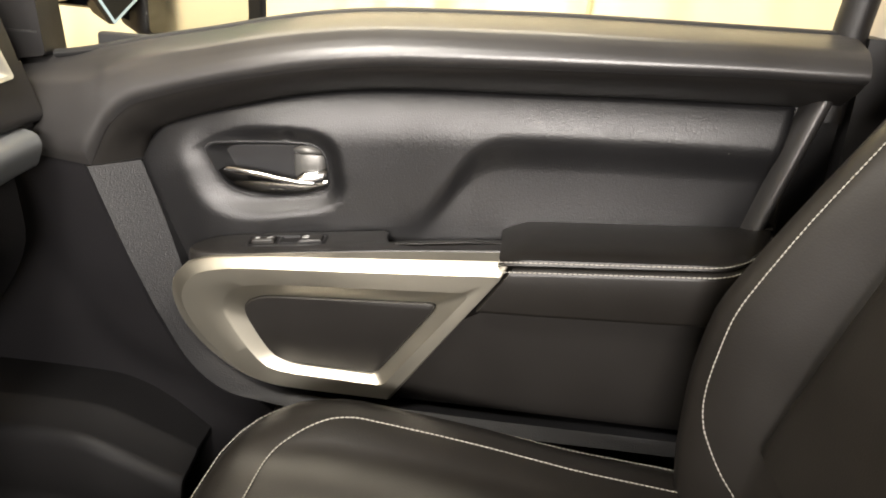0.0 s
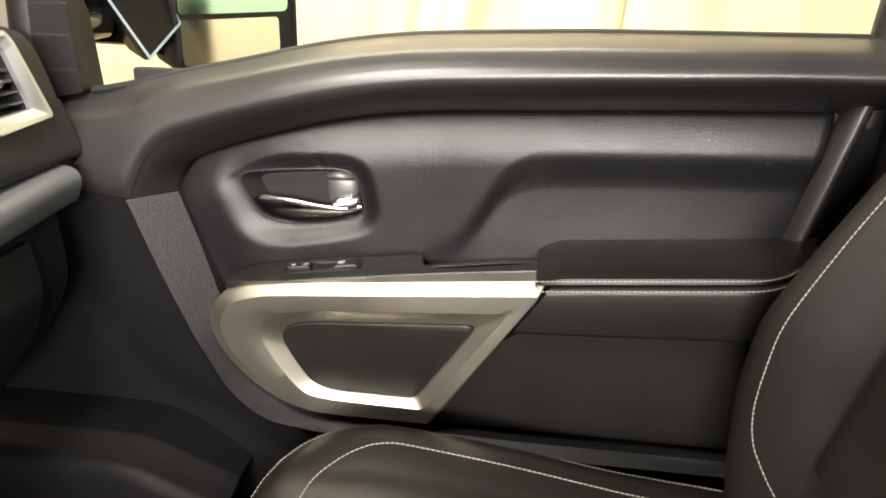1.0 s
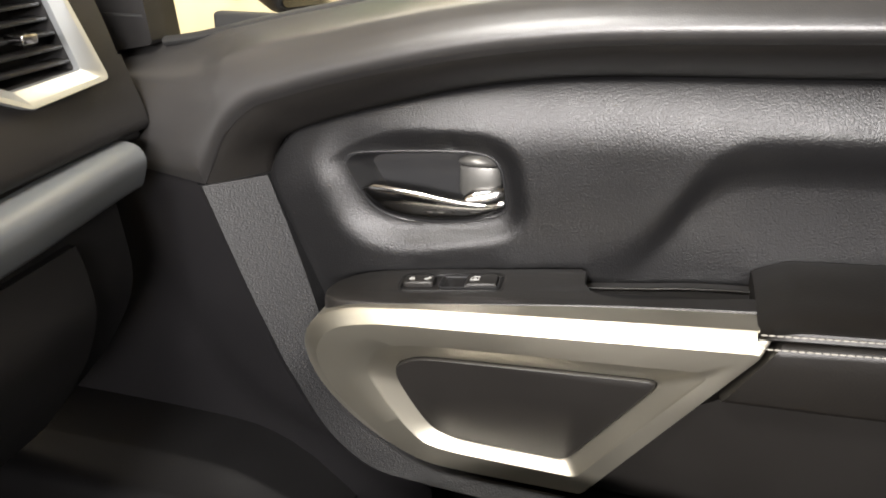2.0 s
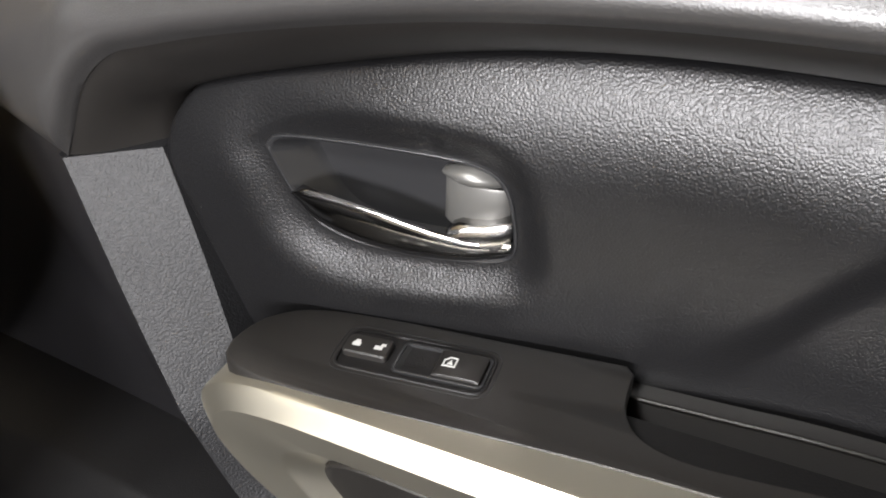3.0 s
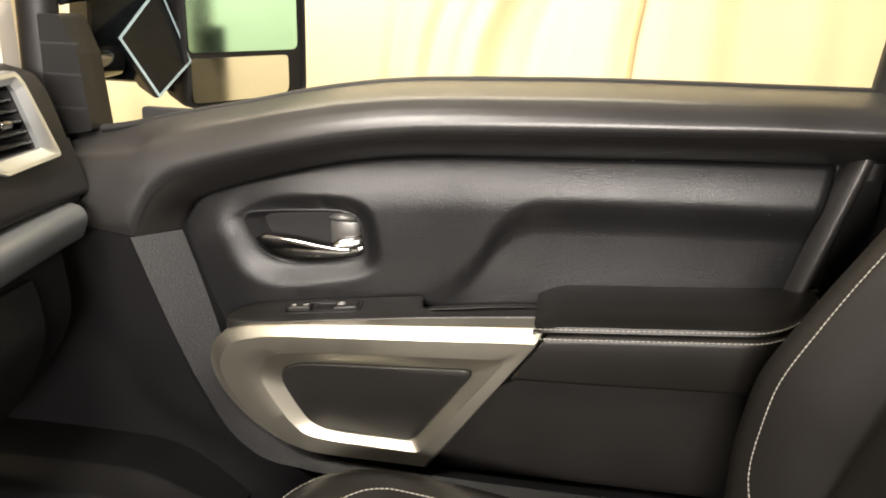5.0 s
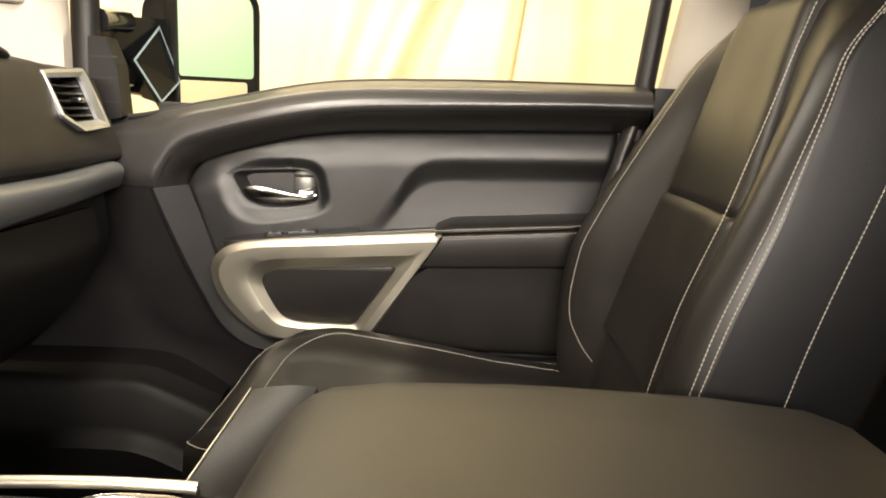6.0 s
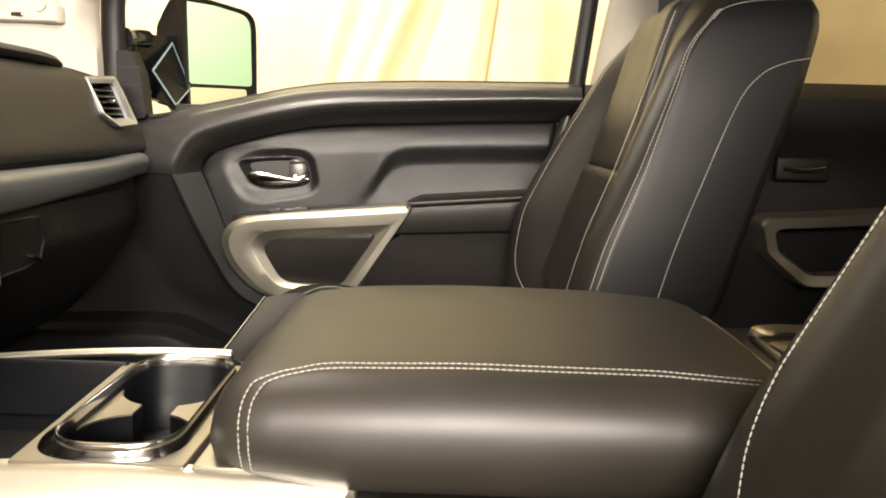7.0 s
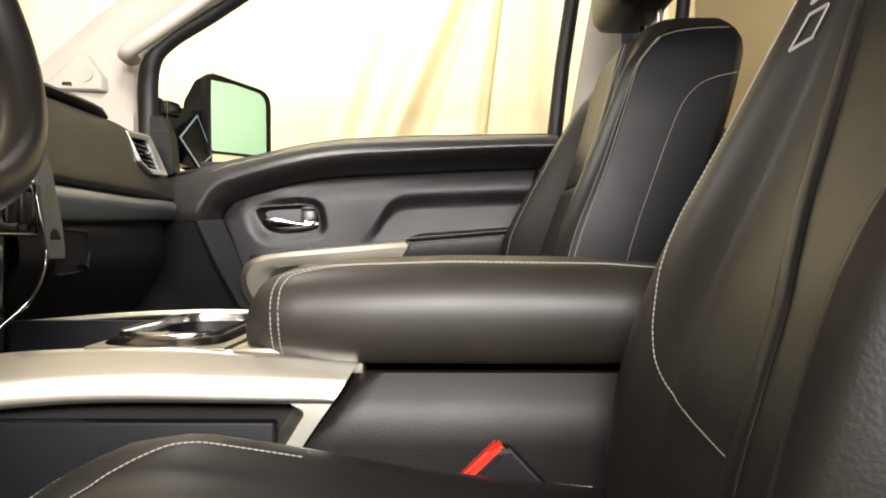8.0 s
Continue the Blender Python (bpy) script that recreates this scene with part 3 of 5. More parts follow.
def build_switch_plate(door):
    def at(pts):
        return np.array([PLATE_AT @ Vector(p) for p in pts])

    rect = plate_rect
    # a flat rim round a sunken bed
    plate = part("switch_plate", loft([rect(0.0900, 0.0335, 0.009, -0.006), rect(0.0900, 0.0335, 0.009, 0.0004), rect(0.0892, 0.0327, 0.0086, 0.0009), rect(0.0868, 0.0303, 0.0076, 0.0009), rect(0.0862, 0.0297, 0.0074, 0.0003), rect(0.0860, 0.0295, 0.0074, -0.0006)]), DARK, door, "black switch plate with a raised rim", angle=30)
    part("plate_rim", loft([rect(0.0942, 0.0380, 0.0105, -0.0008), rect(0.0942, 0.0380, 0.0105, 0.00045), rect(0.0934, 0.0372, 0.0102, 0.00045), rect(0.0932, 0.0370, 0.0102, -0.0008)], (False, False)), RING, plate)
    part("lock_rocker", loft([rect(0.0275, 0.0150, 0.003, -0.0008, -0.0285, 0.001), rect(0.0275, 0.0150, 0.003, 0.0026, -0.0285, 0.001), rect(0.0262, 0.0136, 0.003, 0.0036, -0.0285, 0.001), rect(0.0230, 0.0105, 0.003, 0.0039, -0.0285, 0.001)]), SMOOTH, plate, "black door lock rocker", angle=30)
    # window switch: a rim, a hollow finger scoop in front and a rocker behind it
    rim = [rect(0.0530, 0.0240, 0.004, -0.0008, 0.0165), rect(0.0530, 0.0240, 0.004, 0.0012, 0.0165), rect(0.0520, 0.0230, 0.0036, 0.0015, 0.0165), rect(0.0500, 0.0210, 0.003, 0.0013, 0.0165), rect(0.0496, 0.0206, 0.003, -0.0004, 0.0165)]
    part("switch_rim", loft(rim, (False, False)), RING, plate, angle=40)
    part("finger_scoop", prism([(-0.0080, -0.0060), (-0.0080, 0.0010), (-0.0070, 0.0006), (-0.0035, -0.0022), (0.0020, -0.0042), (0.0080, -0.0048), (0.0160, -0.0048), (0.0160, -0.0060)], lambda x, z: tuple(PLATE_AT @ Vector((x, -0.0102, z))), lambda x, z: tuple(PLATE_AT @ Vector((x, 0.0102, z)))), RUBBER, plate, "black finger scoop", angle=30)
    key = [(0.0120, -0.0004), (0.0132, 0.0020), (0.0150, 0.0032), (0.0175, 0.0036), (0.0300, 0.0040), (0.0380, 0.0036), (0.0402, 0.0024), (0.0405, -0.0004)]
    loops = []
    for y, f in ((-0.0098, 0.75), (-0.0094, 0.93), (-0.0085, 1.0), (0.0085, 1.0), (0.0094, 0.93), (0.0098, 0.75)):
        loops.append(at([(x, y, z * f if z > 0 else z) for x, z in key]))
    part("window_switch", loft(loops), SMOOTH, plate, "black window switch", angle=35)

    def flat_sign(name, outline, hole=None, z=0.00405, depth=0.0004):
        """A thin printed sign standing just proud of its key."""
        o = [tuple(p) for p in outline]
        if hole is None:
            return part(name, loft([at([(x, y, z - depth) for x, y in o]), at([(x, y, z) for x, y in o])]), ICON, plate, "white printed sign", smooth=False)
        h = [tuple(p) for p in hole]
        return part(name, loft([at([(x, y, z - depth) for x, y in o]), at([(x, y, z) for x, y in o]), at([(x, y, z) for x, y in h]), at([(x, y, z - depth) for x, y in h])], (False, False)), ICON, plate, "white printed sign", smooth=False)

    # two padlocks, one shut and one open, and a window with an arrow
    for cx, lean in ((-0.0350, 0.0), (-0.0215, 0.0022)):
        flat_sign("lock_sign", [(cx - 0.0024, -0.0016), (cx + 0.0024, -0.0016), (cx + 0.0024, 0.0014), (cx - 0.0024, 0.0014)])
        flat_sign("shackle_sign", [(cx + lean - 0.0016, 0.0016), (cx + lean + 0.0016, 0.0016), (cx + lean + 0.0013, 0.0036), (cx + lean - 0.0013, 0.0036)])
    a = np.array([(0.0175, -0.0036), (0.0250, -0.0036), (0.0250, 0.0036), (0.0205, 0.0040), (0.0175, 0.0010)])
    flat_sign("window_sign", a, a.mean(0) + (a - a.mean(0)) * 0.76, 0.0045)
    flat_sign("arrow_sign", [(0.0198, -0.0018), (0.0230, -0.0018), (0.0216, 0.0020)], None, 0.0045)
    return plate


def build_handle(door):
    def lay(outline, off):
        return np.array([(x, 0.0085 + 0.104 * x + off, z) for x, z in outline])

    outer = handle_outline(1, 1)
    c = np.array([0.070, 0.592])
    crest = c + (outer - c) * np.array([0.982, 0.965])
    inner = c + (outer - c) * np.array([0.960, 0.915])
    deep = c + (outer - c) * np.array([0.80, 0.74]) + np.array([0.004, -0.001])
    bezel = part("handle_bezel", loft([lay(outer, 0.014), lay(outer, 0.0015), lay(outer * 0.5 + crest * 0.5, -0.0006), lay(crest, -0.0008), lay(inner, 0.0004), lay(inner, 0.004)], (False, False)), RING, door, "thin dark ring round the inner handle", angle=50)
    wall = part("handle_wall", loft([lay(inner, 0.0005), lay(inner * 0.75 + deep * 0.25, 0.006), lay(inner * 0.30 + deep * 0.70, 0.018), lay(inner * 0.08 + deep * 0.92, 0.0225), lay(deep, 0.0235)], (False, False)), WELL, bezel, "satin dark grey wall of the handle well", angle=50)
    part("handle_well", loft([lay(c + (deep - c) * 1.02, 0.030), lay(c + (deep - c) * 1.02, 0.0230)]), RING, wall, "dark floor of the handle well")

    # chrome pull lever: a bowed blade with a sharp upper ridge and a hollow finger side
    ridge = catmull([(0.0110, 0.590), (0.0200, 0.5946), (0.0380, 0.5945), (0.0620, 0.5920), (0.0820, 0.5882), (0.1000, 0.5852), (0.1160, 0.5836), (0.1360, 0.5850)], 48)
    foot = catmull([(0.0105, 0.5870), (0.0135, 0.5798), (0.0230, 0.5708), (0.0420, 0.5650), (0.0700, 0.5625), (0.0980, 0.5645), (0.1180, 0.5685), (0.1360, 0.5770)], 48)
    loops = []
    for k in range(48):
        t = k / 47.0
        (xr, zr), (xf, zf) = ridge[k], foot[k]
        bow = math.sin(math.pi * min(1.0, 0.12 + t * 0.95)) ** 0.7
        y_r, y_f = 0.0085 + 0.104 * xr - 0.003 - 0.009 * bow, 0.0085 + 0.104 * xf - 0.002 - 0.004 * bow
        h = zr - zf
        sec = [(0.0, y_f + 0.006, 0.10), (0.0, y_f + 0.0015, 0.0), (0.0, y_f - 0.0010, 0.10), (0.0, y_f * 0.70 + y_r * 0.30 - 0.0024, 0.34), (0.0, y_f * 0.35 + y_r * 0.65 - 0.0026, 0.66), (0.0, y_r - 0.0012, 0.90), (0.0, y_r, 0.985), (0.0, y_r + 0.0012, 1.0), (0.0, y_r + 0.004, 0.86), (0.0, y_r + 0.0075, 0.70), (0.0, y_r + 0.0105, 0.62), (0.0, y_r + 0.0110, 0.35)]
        loops.append(np.array([(xf + (xr - xf) * q, y, zf + h * q) for _, y, q in sec]))
    lever = part("pull_lever", loft(loops), CHROME, bezel, "chrome pull lever", angle=38)
    root = []
    for x, lo_, hi_, front in ((0.0985, 0.579, 0.583, 0.0150), (0.1020, 0.578, 0.588, 0.0105), (0.1070, 0.577, 0.5915, 0.0110), (0.1140, 0.5768, 0.5925, 0.0125), (0.1220, 0.577, 0.5935, 0.0145), (0.1300, 0.578, 0.5962, 0.0165), (0.1350, 0.580, 0.5965, 0.0195)):
        sec = [(0.034, lo_), (front + 0.001, lo_), (front, lo_ + 0.003), (front + 0.0006, (lo_ + hi_) / 2), (front + 0.0015, hi_ - 0.0030), (front + 0.0030, hi_ - 0.0008), (front + 0.0060, hi_), (0.034, hi_)]
        root.append(np.array([(x, y, z) for y, z in sec]))
    part("lever_root", loft(root), CHROME, lever, "chrome lever root", angle=40)
    # lock block with a bowed face, split in two, and a domed cap above it
    plan = [(0.0940, 0.046), (0.0940, 0.0270), (0.0950, 0.0245), (0.0980, 0.0225), (0.1050, 0.0212), (0.1120, 0.0212), (0.1200, 0.0222), (0.1280, 0.0245), (0.1310, 0.0275), (0.1310, 0.046)]
    mid = np.mean(plan, 0)
    block = [np.array([(mid[0] + (x - mid[0]) * k, mid[1] + (y - mid[1]) * k, z + 0.0009 * math.sin((x - 0.094) / 0.037 * math.pi) * sgn) for x, y in plan]) for z, k, sgn in ((0.5855, 0.94, -1), (0.5868, 1.0, -1), (0.6105, 1.0, 0), (0.6120, 0.94, 0))]
    part("lock_block", loft(block), SATIN, bezel, "grey block beside the lever", angle=40)
    cap_ = catmull([(0.0955, 0.0255, 0.6165), (0.1020, 0.0238, 0.6178), (0.1120, 0.0238, 0.6180), (0.1200, 0.0252, 0.6172), (0.1275, 0.0285, 0.6150)], 22)
    part("block_cap", sweep(cap_, np.array([0.003 + 0.006 * math.sin(math.pi * min(1, 0.10 + 0.88 * k / 21.0)) for k in range(22)]), np.array([0.0012 + 0.0046 * math.sin(math.pi * (0.06 + 0.90 * k / 21.0)) for k in range(22)]), n=16), SATIN, bezel, "domed grey cap of the block")


def build_window(door):
    # door window: frame bars, glass
    xs = np.linspace(-0.23, 0.69, 40)
    belt = curve(xs, BELT_LINE)
    top = np.clip(1.02 + 0.62 * (xs + 0.23), 0, 1.26)
    P = np.array([[(x, 0.050 + 0.10 * (z - 0.7) ** 2, z) for z in np.linspace(b - 0.01, t, 8)] for x, b, t in zip(xs, belt, top)])
    pane = part("window_pane", sheet(P, (0, 0.004, 0)), GLASS, door, "clear side window glass")
    pane.visible_shadow = False
    bar = [(-0.276, 0.690), (-0.273, 0.83), (-0.268, 0.955), (-0.230, 1.014), (-0.12, 1.084), (0.02, 1.175), (0.12, 1.235), (0.30, 1.272), (0.60, 1.275), (0.735, 1.27)]
    c = catmull(bar, 70)
    part("window_frame", sweep(np.stack([c[:, 0], np.full(70, 0.046), c[:, 1]], 1), 0.025, 0.020, up=(0, 1, 0)), DARK, door, "black window frame")
    part("rear_frame_bar", sweep([(0.684, 0.046, 0.70), (0.690, 0.046, 0.80), (0.708, 0.046, 0.96), (0.732, 0.046, 1.12), (0.752, 0.046, 1.27)], 0.018, 0.020, up=(0, 1, 0)), DARK, door)
    sail = rounded([(-0.262, 0.690), (-0.205, 0.700), (-0.214, 0.790), (-0.232, 0.835), (-0.262, 0.835)], (0.004, 0.006, 0.01, 0.01, 0.004))
    part("mirror_sail", prism(sail, lambda x, z: (x, 0.028, z), lambda x, z: (x, 0.075, z)), DARK, door, "black triangle panel at the mirror mount")
    for z in (0.726, 0.766, 0.802):
        part("sail_joint", box((-0.261, 0.0272, z - 0.0014), (-0.2115, 0.030, z + 0.0014), 0.0), RUBBER, door)
    part("door_core", box((-0.115, 0.064, 0.44), (0.68, 0.076, 0.688), 0.004), DARK, door)


build_front_door()


# ---- outside mirror ----
def build_mirror():
    mir = thing("side_mirror", (-0.15, 0.20, 0.74), "large black towing side mirror with tinted glass", "side mirror")
    a, b = np.array([-0.183, 0.242]), np.array([-0.078, 0.388])
    along = (b - a) / np.linalg.norm(b - a)
    normal = np.array([along[1], -along[0]])
    width = np.linalg.norm(b - a)

    def lay(outline, off):
        return np.array([(*(a + along * u + normal * off), z) for u, z in outline])

    def lean_back(outline, off):
        return np.array([(*(a + along * u + normal * (off - 0.02 * (z - 0.84))), z) for u, z in outline])

    face = rounded([(-0.008, 0.700), (width + 0.022, 0.700), (width + 0.022, 0.962), (-0.008, 0.985)], (0.02, 0.03, 0.05, 0.016))
    c = face.mean(0)
    loops = [lay(c + (face - c) * k, o) for k, o in ((0.55, -0.135), (0.78, -0.118), (0.94, -0.07), (1.0, -0.02), (1.0, 0.004), (0.97, 0.008), (0.955, 0.0))]
    part("housing", loft(loops), DARK, mir, "black plastic mirror housing", angle=60)
    g = rounded([(0.000, 0.780), (width + 0.006, 0.782), (width + 0.006, 0.952), (0.000, 0.974)], (0.008, 0.012, 0.04, 0.008))
    part("main_glass", loft([lean_back(g, -0.002), lean_back(g, 0.0025)]), MIRROR, mir, "green tinted mirror glass", smooth=False)
    g2 = rounded([(0.002, 0.708), (width - 0.012, 0.712), (width - 0.012, 0.774), (0.002, 0.772)], (0.008, 0.02, 0.008, 0.006))
    part("spotter_glass", loft([lean_back(g2, -0.002), lean_back(g2, 0.0025)]), CLEAR_MIRROR, mir, "small wide-angle glass", smooth=False)
    inner = rounded([(-0.275, 0.735), (-0.190, 0.715), (-0.188, 0.982), (-0.225, 0.972), (-0.262, 0.915)], (0.02, 0.01, 0.01, 0.03, 0.05))
    part("inner_cover", prism(inner, lambda x, z: (x, 0.252 + 0.2 * (-0.188 - x), z), lambda x, z: (x * 0.9 - 0.03, 0.37, z)), DARK, mir, angle=60)
    for z in (0.770, 0.868):
        part("arm", sweep([(-0.250, 0.055, z - 0.004), (-0.248, 0.085, z), (-0.246, 0.12, z + 0.002), (-0.246, 0.16, z + 0.003)], 0.014, 0.020), GLOSS, mir)
    d = np.array([(-0.234, 0.150, 0.803), (-0.216, 0.232, 0.872), (-0.180, 0.245, 0.768), (-0.186, 0.158, 0.726)])
    cd = d.mean(0)
    face_n = np.array((0.86, -0.50, 0.08))
    foot = np.array([(-0.262, 0.140, 0.748), (-0.256, 0.145, 0.885), (-0.192, 0.252, 0.890), (-0.190, 0.252, 0.734)]) - face_n * 0.016
    cf = foot.mean(0)
    part("mirror_foot", loft([cf + (foot - cf) * 0.9 - face_n * 0.07, foot - face_n * 0.008, cf + (foot - cf) * 0.97]), DARK_GLASS, mir, "glossy black mirror foot", smooth=False)
    plate = part("marker_plate", loft([cd + (d - cd) * 0.8 - face_n * 0.05, d - face_n * 0.012, d]), DARK_GLASS, mir, "glossy diamond-shaped plate", smooth=False)
    part("plate_edge", loft([d + face_n * 0.0004, d + face_n * 0.002, cd + (d - cd) * 0.925 + face_n * 0.002], (False, False)), PALE_EDGE, plate, "pale bluish rim", smooth=False)
    return mir


build_mirror()


# ---- seats ----
def build_seat(name, label, centre, flip, dz=0.0, emblem=False, lean=0.0):
    """A front seat round the lateral line centre; flip is +1 where its inboard side lies at smaller y."""
    st = thing(name, (0.40, centre, 0.05), label, "car seat")

    def Y(s):
        return centre - flip * s  # s > 0 lies inboard

    # backrest: level sections from the bottom up
    zs = np.r_[np.linspace(0.30, 0.84, 32), 0.862, 0.878, 0.890, 0.898, 0.902]
    cz = [0.30, 0.40, 0.48, 0.55, 0.645, 0.76, 0.853, 0.905]
    ins = np.interp(zs, cz, [0.580, 0.605, 0.630, 0.652, 0.686, 0.718, 0.742, 0.765])
    bol = np.interp(zs, cz, [0.030, 0.062, 0.085, 0.095, 0.078, 0.042, 0.012, 0.000])
    rear = np.interp(zs, cz, [0.730, 0.765, 0.795, 0.812, 0.840, 0.880, 0.905, 0.895])
    half = np.interp(zs, cz, [0.215, 0.238, 0.246, 0.247, 0.243, 0.232, 0.216, 0.196])
    ins, rear = ins + lean * np.clip(zs - 0.45, 0, 1), rear + lean * np.clip(zs - 0.45, 0, 1)
    for arr in (ins, bol, rear, half):
        arr[1:-1] = (arr[:-2] + 2 * arr[1:-1] + arr[2:]) / 4
    # lateral fractions of the front, from outboard to inboard
    fr = np.array([-1, -0.995, -0.975, -0.94, -0.88, -0.82, -0.76, -0.70, -0.64, -0.60, -0.3, 0, 0.3, 0.60, 0.64, 0.70, 0.76, 0.82, 0.88, 0.94, 0.975, 0.995, 1.0])
    hump = np.interp(np.abs(fr), [0, 0.6, 0.64, 0.70, 0.76, 0.82, 0.88, 0.94, 0.975, 0.995, 1.0], [0, 0, 0.15, 0.45, 0.75, 0.94, 1.0, 0.90, 0.66, 0.34, -0.05]) * np.where(fr > 0, 0.40, 1.0)
    loops = []
    for k, z in enumerate(zs):
        lid = float(step(0.80, 0.902, z))
        pts = [(ins[k] - bol[k] * h + 0.035 * lid * (abs(f) ** 3) + 0.012 * (abs(f) > 0.97) , f * half[k]) for f, h in zip(fr, hump)]
        x1, w = rear[k], half[k]
        xf = pts[-1][0]
        side = [(xf + (x1 - xf) * t, w * (1 + 0.012 * math.sin(math.pi * t))) for t in (0.03, 0.12, 0.3, 0.5, 0.7, 0.86, 0.95)]
        back = [(x1 + 0.004, w * 0.97), (x1 + 0.012, w * 0.9), (x1 + 0.014, 0.4 * w), (x1 + 0.014, -0.4 * w), (x1 + 0.012, -w * 0.9), (x1 + 0.004, -w * 0.97)]
        other = [(x, -y) for x, y in reversed(side)]
        row = np.array([(x, Y(s), z + dz) for x, s in pts + side + back + other])
        if z > 0.84:
            shrink = 1 - 0.16 * ((z - 0.84) / 0.062) ** 3
            mid = row.mean(0)
            row[:, :2] = mid[:2] + (row[:, :2] - mid[:2]) * shrink
        loops.append(row)
    part("backrest", loft(loops), LEATHER, st, "black leather backrest with side bolsters", angle=70)
    L = np.array(loops)
    out = (0, -flip, 0)
    # smooth vinyl cover of the inboard flank
    cover = L[3:-3, 21:30].copy()
    cover[:, :, 0] -= 0.0005
    cover[:, :, 1] -= flip * 0.0006
    part("side_cover", sheet(cover, (0, flip * 0.0005, 0)), VINYL, st, "blue-black vinyl side of the backrest", angle=70)
    # seams that follow the bolsters
    for share in (() if emblem else (0.0, 0.75)):
        pth = L[6:-4, 20] * (1 - share) + L[6:-4, 21] * share
        stitches("bolster_stitching", catmull(pth + np.array((-0.0012, -flip * 0.0010, 0)), 160), st, out)

    def on_back(f, z):
        """A point of the backrest's front: f from -1, outboard, to 1, inboard."""
        u, v = float(np.interp(z, zs, np.arange(len(zs)))), float(np.interp(f, fr, np.arange(len(fr))))
        i, j = min(int(u), len(zs) - 2), min(int(v), len(fr) - 2)
        lo, hi = (L[m, j] + (L[m, j + 1] - L[m, j]) * (v - j) for m in (i, i + 1))
        return lo + (hi - lo) * (u - i)

    # seams that follow the front edge and turn inward at the foot
    if emblem:
        line = [(0.93, 0.87), (0.93, 0.80), (0.92, 0.70), (0.905, 0.64), (0.878, 0.582), (0.81, 0.525), (0.74, 0.480), (0.69, 0.459), (0.60, 0.442), (0.42, 0.435), (0.24, 0.431), (0.02, 0.427)]
    else:
        line = [(-0.64, 0.381), (-0.69, 0.395), (-0.735, 0.415), (-0.770, 0.438), (-0.785, 0.460), (-0.79, 0.50), (-0.795, 0.56), (-0.80, 0.64), (-0.80, 0.74), (-0.79, 0.87)]
    pth = np.array([on_back(f, z) for f, z in catmull(line, 70)]) + np.array((-0.0011, 0, 0))
    stitches("edge_stitching", catmull(pth, 160), st, (-1, 0, 0), r=0.0007)
    # seams on the inboard flank
    c = catmull([(0.700, 0.44), (0.722, 0.53), (0.752, 0.62), (0.797, 0.735), (0.826, 0.775), (0.858, 0.792), (0.896, 0.800)], 120)
    hw = np.interp(c[:, 1], zs, half) * 1.0125
    stitches("flank_stitching", np.stack([c[:, 0] + lean * np.clip(c[:, 1] - 0.45, 0, 1), Y(hw) - flip * 0.0012, c[:, 1] + dz], 1), st, out)
    c = catmull([(0.764, 0.842), (0.776, 0.858), (0.80, 0.868), (0.84, 0.874), (0.89, 0.876)], 60)
    hw = np.interp(c[:, 1], zs, half) * 1.000
    stitches("shoulder_stitching", np.stack([c[:, 0] + lean * 0.41, Y(hw * 0.985) - flip * 0.0022, c[:, 1] + dz], 1), st, out)

    # centre panels, the lower one proud of the upper
    def panel(pname, z0, z1, w0, w1, lift, puff):
        nz, ns = 24, 20
        P = np.zeros((nz, ns, 3))
        for i, v in enumerate(np.linspace(0, 1, nz)):
            z = z0 + (z1 - z0) * v
            w = w0 + (w1 - w0) * v
            xf = np.interp(z, zs, ins)
            for j, s in enumerate(np.linspace(-1, 1, ns)):
                edge = min(1 - abs(s), (1 - abs(2 * v - 1)) * 1.6)
                P[i, j] = xf - lift - puff * float(step(0, 0.16, edge)) + 0.006 * (1 - float(step(0, 0.10, edge))) - 0.006 * abs(s) ** 3, Y(s * w), z + dz
        return part(pname, sheet(P, (0.03, 0, 0)), LEATHER, st, "smooth black leather centre panel", angle=60)

    if emblem:
        # a soft pleat runs down the plain centre
        zz = np.linspace(0.41, 0.87, 40)
        pleat = np.array([on_back(float(np.interp(z, (0.41, 0.46, 0.517, 0.58, 0.641, 0.706, 0.87), (0.0, 0.03, 0.10, 0.245, 0.355, 0.44, 0.58))), z) for z in zz])
        part("centre_pleat", sweep(pleat, 0.011, 0.0045, up=(-1, 0, 0.3)), LEATHER, st, "soft pleat down the backrest centre")
    else:
        panel("upper_panel", 0.630, 0.890, 0.150, 0.112, 0.001, 0.007)
        panel("lower_panel", 0.43, 0.645, 0.160, 0.150, 0.002, 0.012)
    for sgn in (() if emblem else (1,)):
        zz = np.linspace(0.40, 0.87, 60)
        w = np.interp(zz, [0.36, 0.645, 0.88], [0.166, 0.157, 0.135])
        stitches("panel_stitching", np.stack([np.interp(zz, zs, ins) - 0.008 - np.interp(zz, zs, bol) * 0.22, Y(sgn * w), zz + dz], 1), st, (-1, 0, 0))
    # headrest on two posts
    for s in (-0.055, 0.055):
        part("headrest_post", sweep([(0.815 + lean * 0.45, Y(s), 0.88 + dz), (0.812 + lean * 0.48, Y(s), 0.98 + dz)], 0.0065), CHROME, st, "chrome headrest post")
    hl = []
